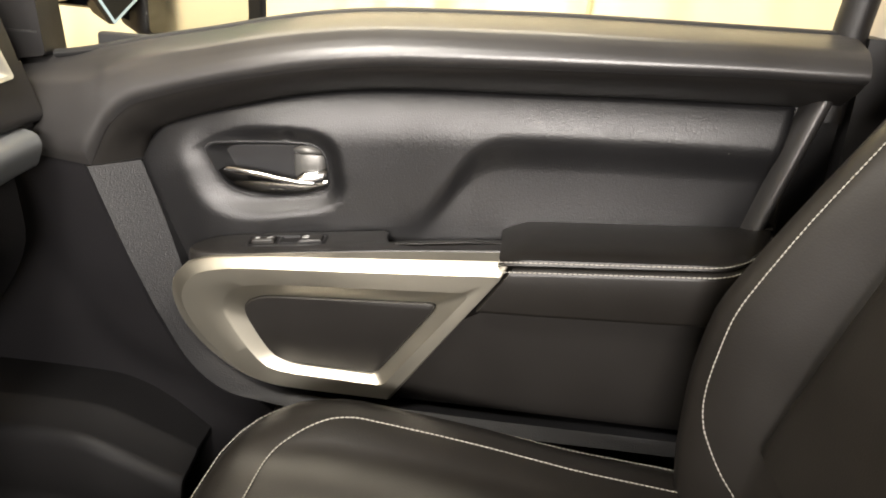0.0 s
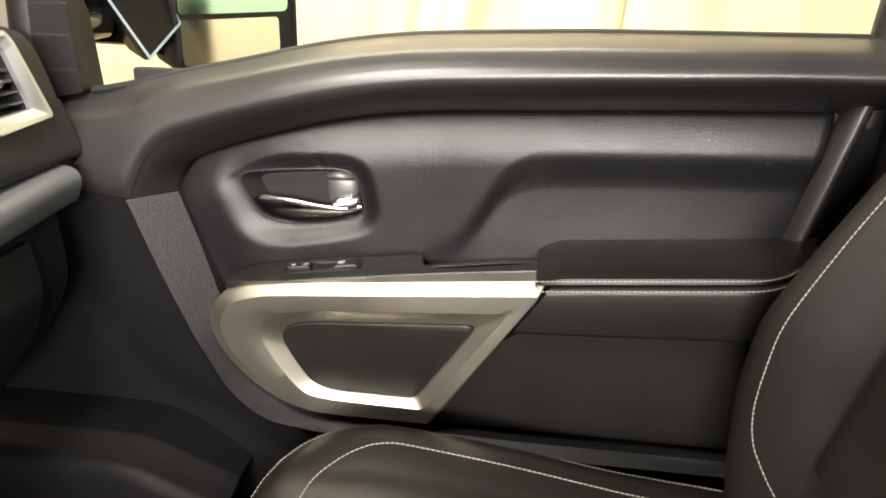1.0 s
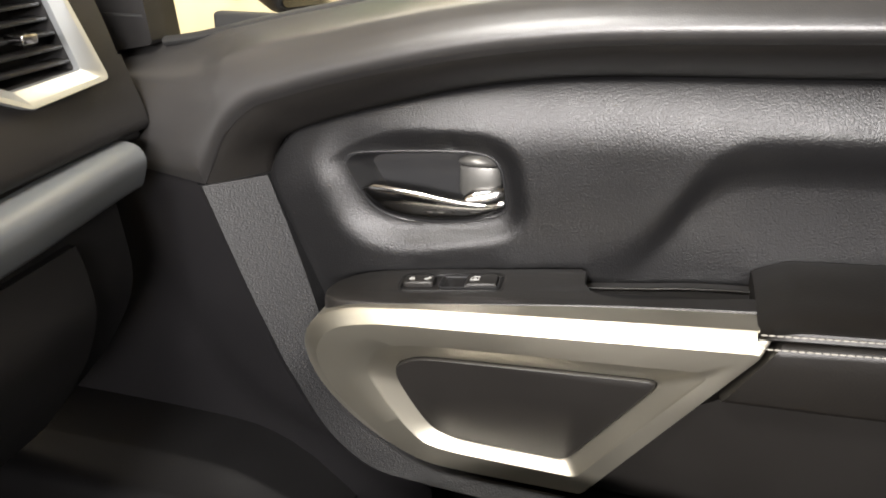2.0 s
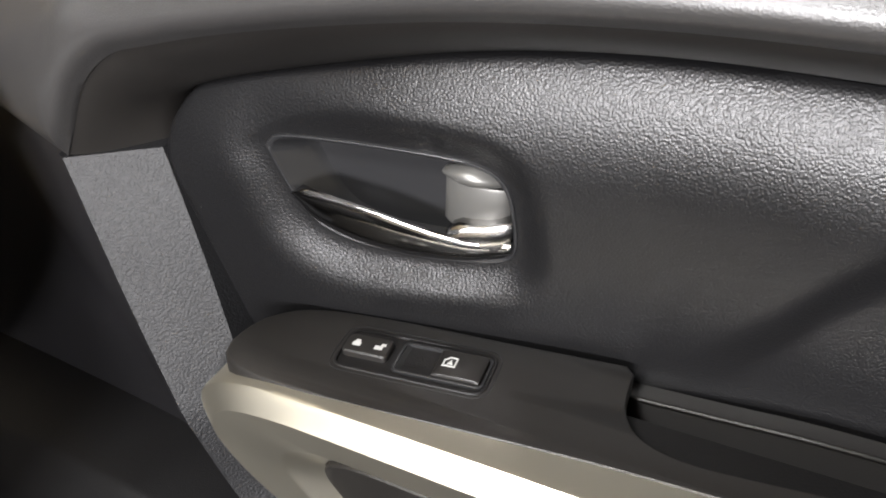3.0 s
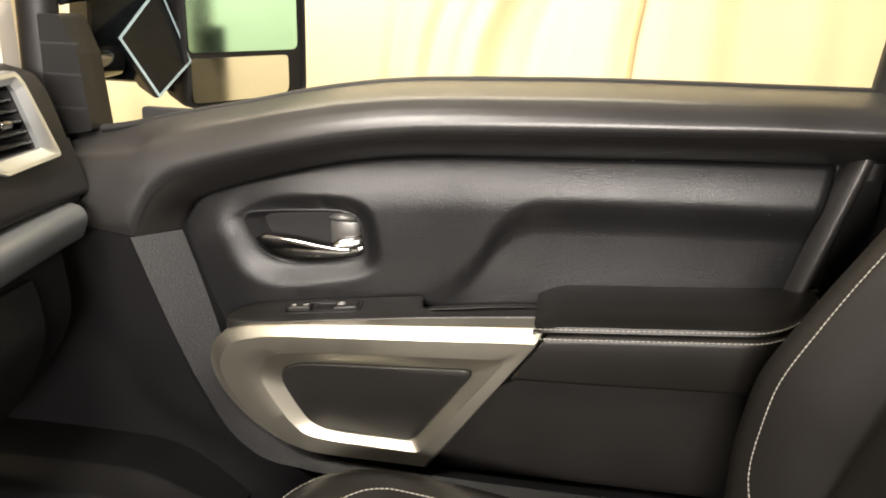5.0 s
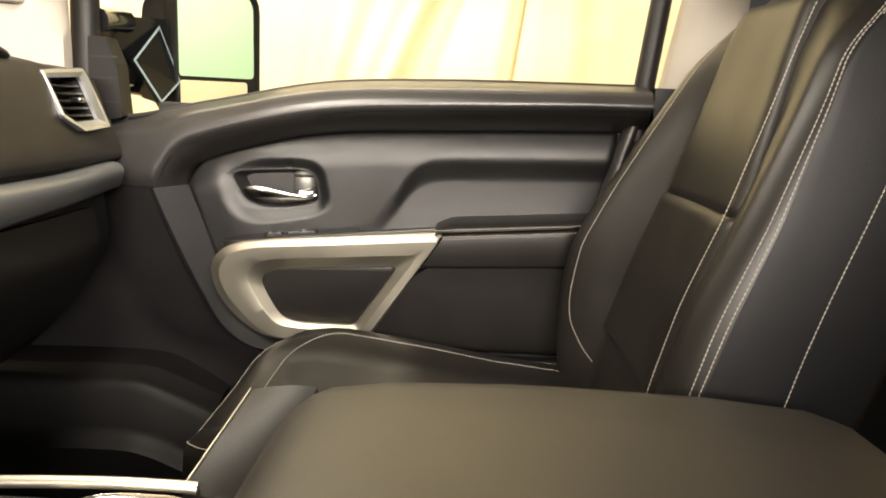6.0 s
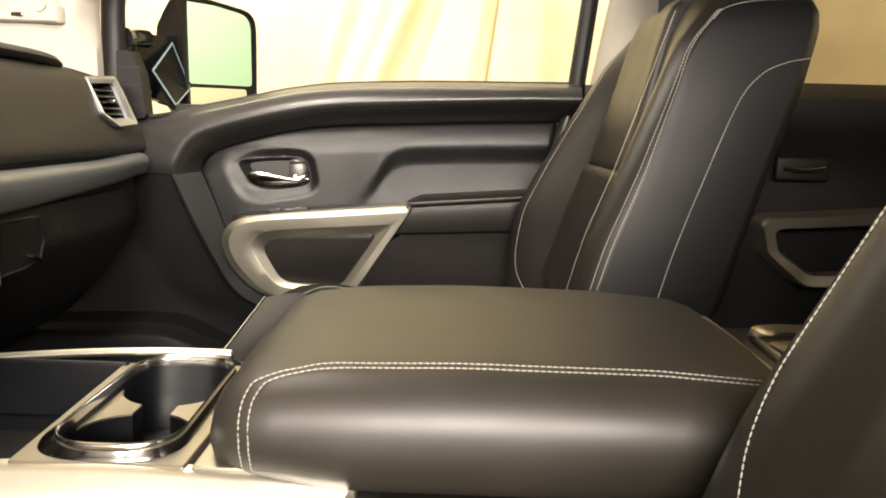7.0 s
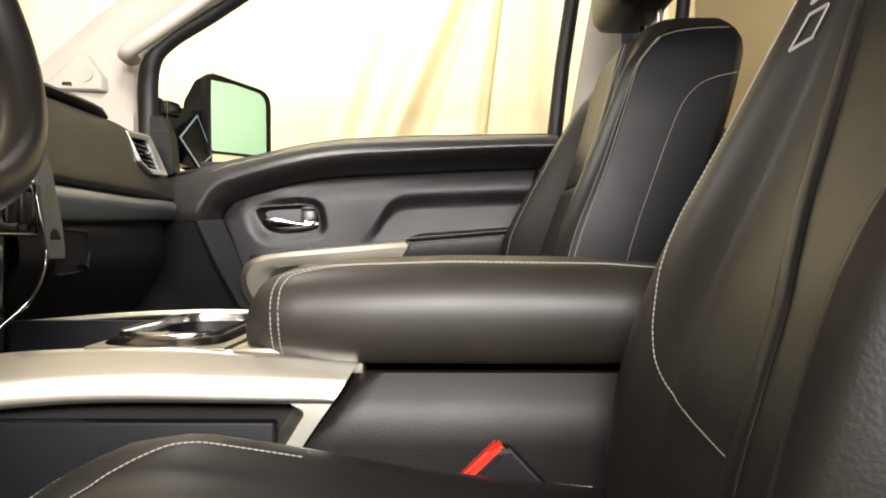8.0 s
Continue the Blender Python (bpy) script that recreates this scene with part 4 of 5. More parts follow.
    for z, kx, ky in ((0.948, 0.55, 0.72), (0.954, 0.8, 0.88), (0.968, 0.95, 0.97), (0.995, 1.0, 1.0), (1.04, 1.0, 1.0), (1.08, 0.95, 0.96), (1.10, 0.8, 0.86), (1.108, 0.5, 0.6)):
        o = rounded([(-0.065, -0.14), (0.055, -0.14), (0.055, 0.14), (-0.065, 0.14)], (0.045,) * 4)
        hl.append(np.array([(0.785 + lean * 0.5 + x * kx + 0.05 * (z - 0.93), Y(y * ky), z + dz) for x, y in o]))
    part("headrest", loft(hl), LEATHER, st, "black leather headrest", angle=60)
    # cushion: cross sections from front to back
    xs = np.r_[0.070, 0.0735, 0.079, 0.088, 0.100, 0.114, np.linspace(0.130, 0.64, 24)]
    lift = np.interp(xs, [0.070, 0.0735, 0.079, 0.088, 0.100, 0.114, 0.14, 0.20, 0.30, 0.45, 0.64], [0.285, 0.318, 0.338, 0.352, 0.361, 0.366, 0.371, 0.374, 0.362, 0.345, 0.335])
    bols = np.interp(xs, [0.070, 0.10, 0.15, 0.22, 0.35, 0.50, 0.64], [0.0, 0.006, 0.020, 0.025, 0.022, 0.014, 0.006])
    wide = np.interp(xs, [0.070, 0.0735, 0.079, 0.088, 0.100, 0.114, 0.130, 0.150, 0.18, 0.30, 0.64], [0.085, 0.112, 0.140, 0.166, 0.188, 0.206, 0.220, 0.232, 0.240, 0.246, 0.244])
    fr2 = np.array([-1, -0.99, -0.96, -0.91, -0.84, -0.74, -0.66, -0.60, -0.4, 0, 0.4, 0.60, 0.66, 0.74, 0.84, 0.91, 0.96, 0.99, 1.0])
    hump2 = np.interp(np.abs(fr2), [0, 0.60, 0.66, 0.74, 0.84, 0.91, 0.96, 0.99, 1.0], [0, 0, 0.35, 0.8, 1.0, 0.85, 0.35, -0.35, -1.0])
    cl = []
    shift = 0.030 if emblem else 0.0
    for k, x in enumerate(xs):
        row = [(f * wide[k], lift[k] + (bols[k] * h if h > 0 else 0.022 * h)) for f, h in zip(fr2, hump2)]
        low = 0.20 + 0.05 * float(step(0.13, 0.070, x))
        row += [(wide[k], lift[k] - 0.05), (wide[k] * 0.98, low), (-wide[k] * 0.98, low), (-wide[k], lift[k] - 0.05)]
        x += shift * float(step(0.45, 0.12, x))
        cl.append(np.array([(x, Y(s), z + dz) for s, z in row]))
    part("cushion", loft(cl), LEATHER, st, "black leather seat cushion with raised bolsters", angle=70)
    C = np.array(cl)

    def on_cushion(u, v):
        i, j = min(int(u), len(xs) - 2), int(v)
        lo, hi = (C[m, j] + (C[m, j + 1] - C[m, j]) * (v - j) for m in (i, i + 1))
        return lo + (hi - lo) * (u - i)

    for v0, u0 in ((2.2, 2.0), (4.7, 6.5)):
        ends = np.linspace(u0 + 8 if emblem and v0 > 3 else len(xs) - 4, u0 + 4, 50)
        arc = np.linspace(0, math.pi / 2, 24)
        run = [(u, v0) for u in ends] + [(u0 + 4 * (1 - math.sin(a)), v0 + 3 * (1 - math.cos(a))) for a in arc]
        run += [(u0, v) for v in np.linspace(v0 + 3.1, 9, 20)]
        run += [(u, 18 - v) for u, v in reversed(run)]
        pth = np.array([on_cushion(u, v) for u, v in run]) + np.array((-0.0010, 0, 0.0016))
        stitches("cushion_stitching", pth[np.r_[True, np.linalg.norm(np.diff(pth, axis=0), axis=1) > 1e-4]], st, (0, 0, 1), r=0.0007)
    part("seat_base", box((0.14, min(Y(0.20), Y(-0.20)), 0.04), (0.62, max(Y(0.20), Y(-0.20)), 0.215), 0.02), DARK, st, "black seat base")
    if emblem:
        # plain slanted bars of thread on the shoulder
        for k in range(3):
            z0 = 0.712 + 0.038 * k
            for a, b in (((0.178, 0.0), (0.174, 0.028)), ((0.178, 0.0), (0.160, 0.007)), ((0.161, 0.008), (0.158, 0.032)), ((0.174, 0.028), (0.158, 0.032)))[: 4 - k % 2]:
                p = []
                for t in (0, 0.5, 1):
                    w, h = a[0] + (b[0] - a[0]) * t, z0 + a[1] + (b[1] - a[1]) * t
                    hw, hb = np.interp(h, zs, half), np.interp(h, zs, bol)
                    p.append((np.interp(h, zs, ins) - hb * float(np.interp(w / hw, fr[11:], hump[11:])) - 0.0012, Y(w), h + dz))
                part("emblem_bar", sweep(np.array(p), 0.0015, 0.0008, up=(1, 0, 0.2), n=6), THREAD, st, "pale embroidered bar")
    return st


build_seat("passenger_seat", "black leather passenger seat with pale double stitching", -0.362, 1)
build_seat("driver_seat", "black leather driver seat with stitched shoulder emblem", -1.372, -1, -0.028, True, 0.12)


# ---- centre console ----
def build_console():
    con = thing("center_console", (0.3, -0.91, 0.0), "wide centre console with silver sides and chrome cup holders", "car console")
    near, far = -1.052, -0.770
    part("body", box((-0.16, near + 0.045, 0.02), (0.78, far - 0.01, 0.36), 0.012), CARPET, con, "black console body")
    # front tray
    part("tray_wall", box((-0.15, far - 0.022, 0.30), (0.075, far - 0.012, 0.430), 0.003), TRAY, con)
    part("tray_wall", box((-0.15, near + 0.034, 0.36), (0.075, near + 0.040, 0.396), 0.002), TRAY, con)
    part("tray_floor", box((-0.15, near + 0.034, 0.355), (0.08, far - 0.02, 0.368), 0.003), TRAY, con)
    part("tray_divider", box((-0.02, near + 0.03, 0.366), (-0.012, -0.90, 0.395), 0.003), TRAY, con)
    part("power_socket", sweep([(-0.07, -0.93, 0.370), (-0.07, -0.93, 0.398)], 0.016), CHROME, con, "chrome rimmed socket")
    # cup holder plate with one long opening for two cups
    hole = rounded([(0.100, -1.036), (0.207, -1.036), (0.201, -0.792), (0.097, -0.792)], (0.048, 0.046, 0.040, 0.046), 12)
    base = rounded([(0.080, -1.0425), (0.2125, -1.0425), (0.206, -0.784), (0.086, -0.784)], (0.060, 0.050, 0.044, 0.052), 12)
    rim = rounded([(0.079, near + 0.006), (0.222, near + 0.006), (0.224, far - 0.009), (0.068, far - 0.009)], (0.003,) * 4, 12)
    c = hole.mean(0)

    def flat(o, z):
        return np.array([(x, y, z) for x, y in o])

    part("cup_plate", loft([flat(rim, 0.40), flat(rim, 0.4258), flat(c + (rim - c) * 0.99, 0.427), flat(c + (hole - c) * 1.01, 0.427), flat(c + (hole - c) * 1.01, 0.40)], (False, False)), CUP_SILVER, con, "warm silver cup holder plate", angle=30)
    # darker chrome outside, brighter on the crest: reflection and highlight put into colour
    part("ring_skirt", loft([flat(base, 0.4268), flat(base * 0.85 + hole * 0.15, 0.4296), flat(base * 0.4 + hole * 0.6, 0.4338), flat(c + (hole - c) * 1.02, 0.4352)], (False, False)), CHROME, con, "chrome skirt of the cup ring, its dark reflection in the colour", angle=60)
    ring_loops = [flat(c + (hole - c) * k, z) for k, z in ((1.024, 0.4340), (1.029, 0.4368), (1.024, 0.4396), (1.012, 0.4410), (1.000, 0.4402), (0.993, 0.4372), (0.990, 0.424))]
    part("cup_ring", loft(ring_loops, (False, False)), BRIGHT_CHROME, con, "chrome cup holder ring", angle=60)
    part("cup_wall", loft([flat(c + (hole - c) * np.array(k), z) for k, z in (((0.989, 0.989), 0.430), ((0.97, 0.93), 0.400), ((0.94, 0.87), 0.364), ((0.90, 0.84), 0.361))], (False, True)), TRAY, con, "blue-black cup well", angle=50)
    for sgn in (-1, 1):
        near_arc = [(0.152 + sgn * 0.052 * math.cos(a), -0.978 + 0.052 * math.sin(a)) for a in np.linspace(0.15, 1.22, 9)]
        far_arc = [(x, -1.834 - y) for x, y in reversed(near_arc)]
        o = np.array(near_arc + far_arc + [(0.152 + sgn * 0.053, -0.866), (0.152 + sgn * 0.053, -0.968)])
        post = part("cup_divider", prism(o, lambda x, y: (x, y, 0.362), lambda x, y: (x, y, 0.4225)), TRAY, con, "blue-black divider between the cups", angle=30)
        part("divider_cap", prism(o, lambda x, y: (x, y, 0.4226), lambda x, y: (x, y, 0.4246)), CUP_SILVER, post, "warm silver cap", angle=30)
    part("rear_plate", box((0.2275, near + 0.006, 0.40), (0.36, far - 0.009, 0.4265), 0.002), CUP_SILVER, con)
    # silver side blades with a long slot
    def blade(y0, y1, pname):
        d = 1 if y1 > y0 else -1
        top = catmull([(-0.22, 0.393), (-0.10, 0.409), (0.0, 0.420), (0.08, 0.4245), (0.166, 0.4262), (0.25, 0.4222), (0.307, 0.4195), (0.358, 0.4172)], 44)
        low = catmull([(-0.22, 0.338), (-0.10, 0.356), (0.004, 0.367), (0.062, 0.372), (0.117, 0.374), (0.20, 0.374), (0.270, 0.3735), (0.331, 0.3735)], 44)
        # a crowned top band, a soft fold, the upright side and a rolled lower lip
        q = np.array((0, 0.10, 0.22, 0.34, 0.42, 0.48, 0.54, 0.62, 0.76, 0.88, 0.95, 1))
        bow = np.interp(q, (0, 0.22, 0.34, 0.42, 0.48, 0.54, 0.76, 0.88, 0.95, 1), (0.018, 0.0082, 0.0034, 0.0004, -0.0016, -0.0027, -0.0062, -0.0072, -0.0050, 0.004)) * d
        P = np.zeros((44, 12, 3))
        for i in range(44):
            for j in range(12):
                xz = top[i] + (low[i] - top[i]) * q[j]
                P[i, j] = xz[0], y0 + bow[j], xz[1]
        b = part(pname, sheet(P, (0, 0.010 * d, 0)), BLADE, con, "satin silver console side blade", angle=50)
        # the tail turns down behind the slot's round end and flares inward
        tail = rounded([(0.3335, 0.3775), (0.321, 0.360), (0.302, 0.332), (0.280, 0.300), (0.262, 0.300), (0.2835, 0.330), (0.3060, 0.3665), (0.292, 0.3735), (0.285, 0.3775)], (0.001, 0.001, 0.001, 0.004, 0.004, 0.01, 0.007, 0.004, 0.001))
        ct = tail.mean(0)
        part("blade_tail", loft([np.array([(x - f * (0.014 if x < 0.31 else 0.004), y0 + y, z) for x, z in ct + (tail - ct) * k]) for k, y, f in ((0.985, -0.0005 * d, 0), (1.0, 0.0015 * d, 0), (1.0, 0.010 * d, 0.3), (1.0, 0.032 * d, 1.4))]), BLADE, b, angle=75)
        return b

    blade(near - 0.012, near, "side_blade")
    part("slot_floor", box((-0.20, near + 0.016, 0.12), (0.31, near + 0.022, 0.378), 0.002), CARPET, con, "black recess under the silver blade")
    part("lower_panel", box((-0.20, near - 0.004, 0.12), (0.273, near + 0.014, 0.3545), 0.003), TRAY, con, "black panel under the slot")
    far_top = np.array([(x, far - 0.002 + 0.02 * (x - 0.1), z) for x, z in catmull([(-0.16, 0.421), (0.0, 0.434), (0.10, 0.4385), (0.16, 0.4385), (0.186, 0.4375)], 30)])
    part("far_blade", sweep(far_top, 0.0055, 0.0048), BLADE, con, "thin silver rail")
    # leather-covered front of the lid's base, sloping up on the passenger side
    P = np.array([[(0.174 + 0.026 * v + 0.060 * u, -0.772 + 0.112 * v + 0.002 * u, 0.436 + 0.044 * v + 0.006 * math.sin(u * 2.2) - 0.03 * (1 - v) * u) for u in np.linspace(0, 1, 8)] for v in np.linspace(0, 1, 10)])
    lid_front = part("lid_front", sheet(P, (0.004, 0.0, -0.022)), LEATHER, con, "leather-covered front of the lid base", angle=60)
    part("lid_front_edge", sweep(P[:, 0] + np.array((-0.0006, 0, 0.0008)), 0.0011), SILVER, lid_front, "thin bright edge")
    part("far_wall", box((-0.16, far - 0.016, 0.05), (0.76, far + 0.004, 0.415), 0.006), DARK, con)
    # leather side under the lid
    P = np.zeros((30, 14, 3))
    for i, u in enumerate(np.linspace(0, 1, 30)):
        for j, v in enumerate(np.linspace(0, 1, 14)):
            z = 0.10 + 0.302 * v
            xl = 0.3045 + (z - 0.332) * 0.66
            x = max(xl, 0.16) + (0.80 - max(xl, 0.16)) * u
            y = near - 0.016 + 0.020 * float(step(0.86, 1.0, v)) + 0.006 * float(step(0.03, 0.0, u))
            P[i, j] = x, y, z
    part("side_panel", sheet(P, (0, 0.02, 0)), LEATHER, con, "black leather console flank", angle=60)
    # padded lid
    xs = np.r_[0.234, 0.236, 0.241, 0.250, 0.263, 0.280, np.linspace(0.30, 0.66, 14), 0.690, 0.708, 0.716]
    top = np.interp(xs, [0.234, 0.236, 0.241, 0.250, 0.263, 0.280, 0.33, 0.45, 0.60, 0.69, 0.716], [0.452, 0.466, 0.480, 0.492, 0.501, 0.507, 0.513, 0.517, 0.515, 0.508, 0.500])
    nearw = np.interp(xs, [0.234, 0.236, 0.241, 0.250, 0.263, 0.280, 0.36, 0.5, 0.716], [0.128, 0.146, 0.160, 0.174, 0.185, 0.193, 0.200, 0.203, 0.200])
    farw = np.interp(xs, [0.234, 0.236, 0.241, 0.250, 0.263, 0.280, 0.36, 0.5, 0.716], [0.150, 0.168, 0.181, 0.193, 0.202, 0.207, 0.211, 0.210, 0.206])
    cy = -0.868
    loops = []
    for k, x in enumerate(xs):
        t, wn, wf = top[k], nearw[k], farw[k]
        bot = 0.418 - 0.008 * float(step(0.25, 0.36, x)) + 0.010 * float(step(0.24, 0.222, x))
        h = t - bot
        sec = [(-wn + 0.030, bot), (-wn + 0.015, bot + 0.003), (-wn + 0.002, bot + 0.16 * h), (-wn - 0.0065, bot + 0.36 * h), (-wn - 0.0090, bot + 0.56 * h), (-wn + 0.000, bot + 0.77 * h), (-wn + 0.016, bot + 0.885 * h), (-wn + 0.024, bot + 0.915 * h), (-wn + 0.034, bot + 0.945 * h), (-wn + 0.07, t - 0.005), (-0.05, t), (0.05, t), (wf - 0.06, t - 0.003), (wf - 0.03, t - 0.009), (wf - 0.012, t - 0.022), (wf, bot + 0.5 * h), (wf - 0.004, bot + 0.1 * h), (wf - 0.02, bot)]
        loops.append(np.array([(x, cy + y, z) for y, z in sec]))
    lid = part("armrest_lid", loft(loops), LID, con, "padded black leather armrest lid", angle=70)
    L = np.array(loops)
    def on_lid(u, v):
        i, j = int(u), int(v)
        lo, hi = (L[m, j] + (L[m, j + 1] - L[m, j]) * (v - j) for m in (i, i + 1))
        return lo + (hi - lo) * (u - i)

    for k0, v1 in ((4.50, 8.30), (5.00, 7.95)):
        turn = [(k0 + 3.2 * (1 - math.cos(a)), 4.2 + (v1 - 4.2) * math.sin(a)) for a in np.linspace(0, math.pi / 2, 30)]
        run = [(k0, v) for v in (1, 2, 3)] + turn + [(u, v1) for u in np.linspace(k0 + 3.4, len(xs) - 2.01, 40)]
        pth = np.array([on_lid(u, v) for u, v in run]) + np.array((-0.0006, -0.0010, 0.0011))
        stitches("lid_stitching", pth, lid, (0, -0.6, 0.8))
    # rear end: raised block with silver edging and a cup ring
    part("rear_block", box((0.716, near + 0.02, 0.05), (0.90, far + 0.02, 0.482), 0.012), DARK, con)
    part("rear_rail", sweep([(0.712, -0.79, 0.492), (0.716, -0.86, 0.490), (0.722, -0.95, 0.484), (0.726, -1.03, 0.472)], 0.008, 0.010), SILVER, con, "silver edging at the console rear")
    o = rounded([(0.75, -0.985), (0.87, -0.985), (0.87, -0.80), (0.75, -0.80)], (0.05,) * 4, 8)
    cc = o.mean(0)
    part("rear_cup_ring", loft([flat(cc + (o - cc) * k, z) for k, z in ((1.08, 0.480), (1.08, 0.490), (1.04, 0.496), (0.98, 0.494), (0.95, 0.484))], (False, False)), BRIGHT_CHROME, con, "chrome rear cup ring", angle=60)
    part("rear_cup_well", loft([flat(cc + (o - cc) * 0.97, 0.486), flat(cc + (o - cc) * 0.9, 0.4835)], (False, True)), GLOSS, con)
    return con


build_console()


# ---- dashboard ----
def build_dash():
    dash = thing("dashboard", (-0.35, -0.85, 0.0), "black dashboard with grey trim strip and glove box", "dashboard")
    ys = np.r_[np.linspace(-1.75, -0.30, 40), np.linspace(-0.29, -0.014, 64)]

    def bend(y):
        return -0.010 * float(step(-0.30, -0.02, y)) ** 1.5

    upper = catmull([(-0.80, 0.795), (-0.55, 0.800), (-0.34, 0.796), (-0.250, 0.785), (-0.226, 0.770), (-0.212, 0.740), (-0.196, 0.690), (-0.182, 0.650), (-0.182, 0.634), (-0.205, 0.626)], 130)
    P = np.array([[(x + bend(y), y, z - 0.010 * float(step(-0.25, -0.03, y)) * (z > 0.7)) for x, z in upper] for y in ys])
    # the end vent's outlines, outer and inner
    vent_o = rounded([(-0.198, 0.770), (-0.064, 0.778), (-0.059, 0.766), (-0.058, 0.687), (-0.150, 0.682), (-0.197, 0.703)], (0.005, 0.006, 0.006, 0.006, 0.012, 0.010))
    vent_i = rounded([(-0.185, 0.7590), (-0.076, 0.7640), (-0.073, 0.757), (-0.078, 0.6975), (-0.153, 0.6955), (-0.183, 0.711)], (0.003, 0.003, 0.003, 0.004, 0.006, 0.006))
    well = inside(vent_o * 0.45 + vent_i * 0.55, P[..., 1], P[..., 2])
    P[..., 0] -= 0.05 * well
    part("upper_pad", sheet(P, (-0.012, 0, -0.012)), DASH_SKIN, dash, "soft black upper dashboard", angle=60)
    # thick lip on top, ending short of the door
    lip = catmull([(-0.262, -1.70, 0.792), (-0.262, -0.90, 0.796), (-0.258, -0.50, 0.796), (-0.256, -0.32, 0.793), (-0.266, -0.262, 0.786)], 40)
    part("top_lip", sweep(lip, 0.030, 0.012), DASH_SKIN, dash)
    strip = np.interp(ys, (-1.75, -0.66, -0.50, -0.15, -0.05), (0.562, 0.564, 0.568, 0.584, 0.587))
    P = []
    for y, zb in zip(ys, strip):
        zt = 0.624 + 0.006 * float(step(-0.3, -0.05, y))
        q = np.array((0, 0.04, 0.10, 0.18, 0.27, 0.36, 0.5, 0.7, 0.86, 0.95, 1))
        bow = np.interp(q, (0, 0.04, 0.10, 0.18, 0.27, 0.36, 0.5, 0.94, 1), (-0.012, -0.0045, 0.0005, 0.0034, 0.0050, 0.0056, 0.0050, -0.002, -0.012))
        P.append([(-0.164 + bend(y) + b - 0.004 * float(step(-0.2, -0.05, y)), y, zt + (zb - zt) * t) for t, b in zip(q, bow)])
    keep = [p for p, y in zip(P, ys) if y > -0.80 and y < -0.046]
    part("trim_strip", sheet(np.array(keep), (-0.014, 0, 0)), DASH_SILVER, dash, "grey metallic trim strip", angle=50)
    # glove box and knee panel
    knee = catmull([(-0.196, 0.600), (-0.190, 0.560), (-0.188, 0.50), (-0.218, 0.44), (-0.275, 0.37), (-0.345, 0.30), (-0.46, 0.25)], 30)
    keep_y = [y for y in ys if -1.75 < y < -0.06]
    P = np.array([[(x + bend(y), y, z) for x, z in knee] for y in keep_y])
    part("knee_panel", sheet(P, (-0.015, 0, 0)), DARK, dash, "black lower dashboard")
    kb = catmull([(-0.182, 0.566), (-0.176, 0.545), (-0.175, 0.50), (-0.203, 0.44), (-0.258, 0.37)], 24)
    P = np.array([[(x + bend(y), y, z) for x, z in kb] for y in np.linspace(-0.70, -0.135, 24)])
    glove = part("glove_box", sheet(P, (-0.01, 0, 0)), DARK, dash, "closed black glove box lid")
    latch = rounded([(-0.600, 0.560), (-0.488, 0.556), (-0.472, 0.518), (-0.487, 0.489), (-0.531, 0.482), (-0.600, 0.480)], (0.004, 0.006, 0.016, 0.010, 0.012, 0.004))
    cl = latch.mean(0)
    part("latch", loft([np.array([(-0.182, *p) for p in latch]), np.array([(-0.172, *p) for p in latch]), np.array([(-0.1705, *(cl + (p - cl) * 0.96)) for p in latch]), np.array([(-0.1705, *(cl + (p - cl) * 0.90)) for p in latch]), np.array([(-0.1730, *(cl + (p - cl) * 0.86)) for p in latch])]), DARK, glove, "black glove box latch", angle=40)
    part("latch_pull", sweep([(-0.1695, -0.520, 0.5000), (-0.1690, -0.508, 0.4955), (-0.1690, -0.497, 0.4905)], 0.0042, 0.0022), CHROME, glove, "small bright latch tab")
    # end vent
    def vent_lay(o, off):
        return np.array([(-0.1945 - 0.45 * (z - 0.70) + off, y, z) for y, z in o])

    vent = part("vent_frame", loft([vent_lay(vent_o, -0.012), vent_lay(vent_o, 0.000), vent_lay(vent_o * 0.93 + vent_i * 0.07, 0.0015), vent_lay(vent_o * 0.6 + vent_i * 0.4, 0.0015), vent_lay(vent_i, -0.006), vent_lay(vent_i, -0.020)], (False, False)), VENT_SILVER, dash, "silver framed air vent", angle=30)
    part("vent_duct", loft([vent_lay(vent_i, -0.012), vent_lay(vent_i * 0.94 + vent_i.mean(0) * 0.06, -0.050)], (False, True)), DARK, vent)
    for k in range(5):
        z = 0.7045 + 0.0110 * k
        y0 = float(np.interp(z, (0.697, 0.711, 0.759), (-0.150, -0.180, -0.182)))
        x0 = -0.1945 - 0.45 * (z - 0.70) - 0.016
        part("slat", box((x0 - 0.012, y0, z - 0.0016), (x0 + 0.004, -0.077, z + 0.0016), 0.0010, 2), DARK, vent)
    part("vent_knob", box((-0.2225, -0.128, 0.7245), (-0.2030, -0.112, 0.7325), 0.002), CHROME, vent)
    # centre stack: gloss panels with a silver pillar beside the glove box
    part("stack", box((-0.30, -1.10, 0.36), (-0.130, -0.80, 0.77), 0.02), GLOSS, dash, "gloss black centre stack")
    # a flat bar with two oval holes, its bright edge running on down the stack's side
    bar = [(-0.113, -0.797, 0.735, 0.0035), (-0.101, -0.794, 0.690, 0.0040), (-0.094, -0.791, 0.650, 0.0060), (-0.092, -0.791, 0.632, 0.0118), (-0.086, -0.790, 0.594, 0.0125), (-0.079, -0.790, 0.553, 0.0130), (-0.075, -0.790, 0.522, 0.0125), (-0.0745, -0.790, 0.512, 0.0110)]
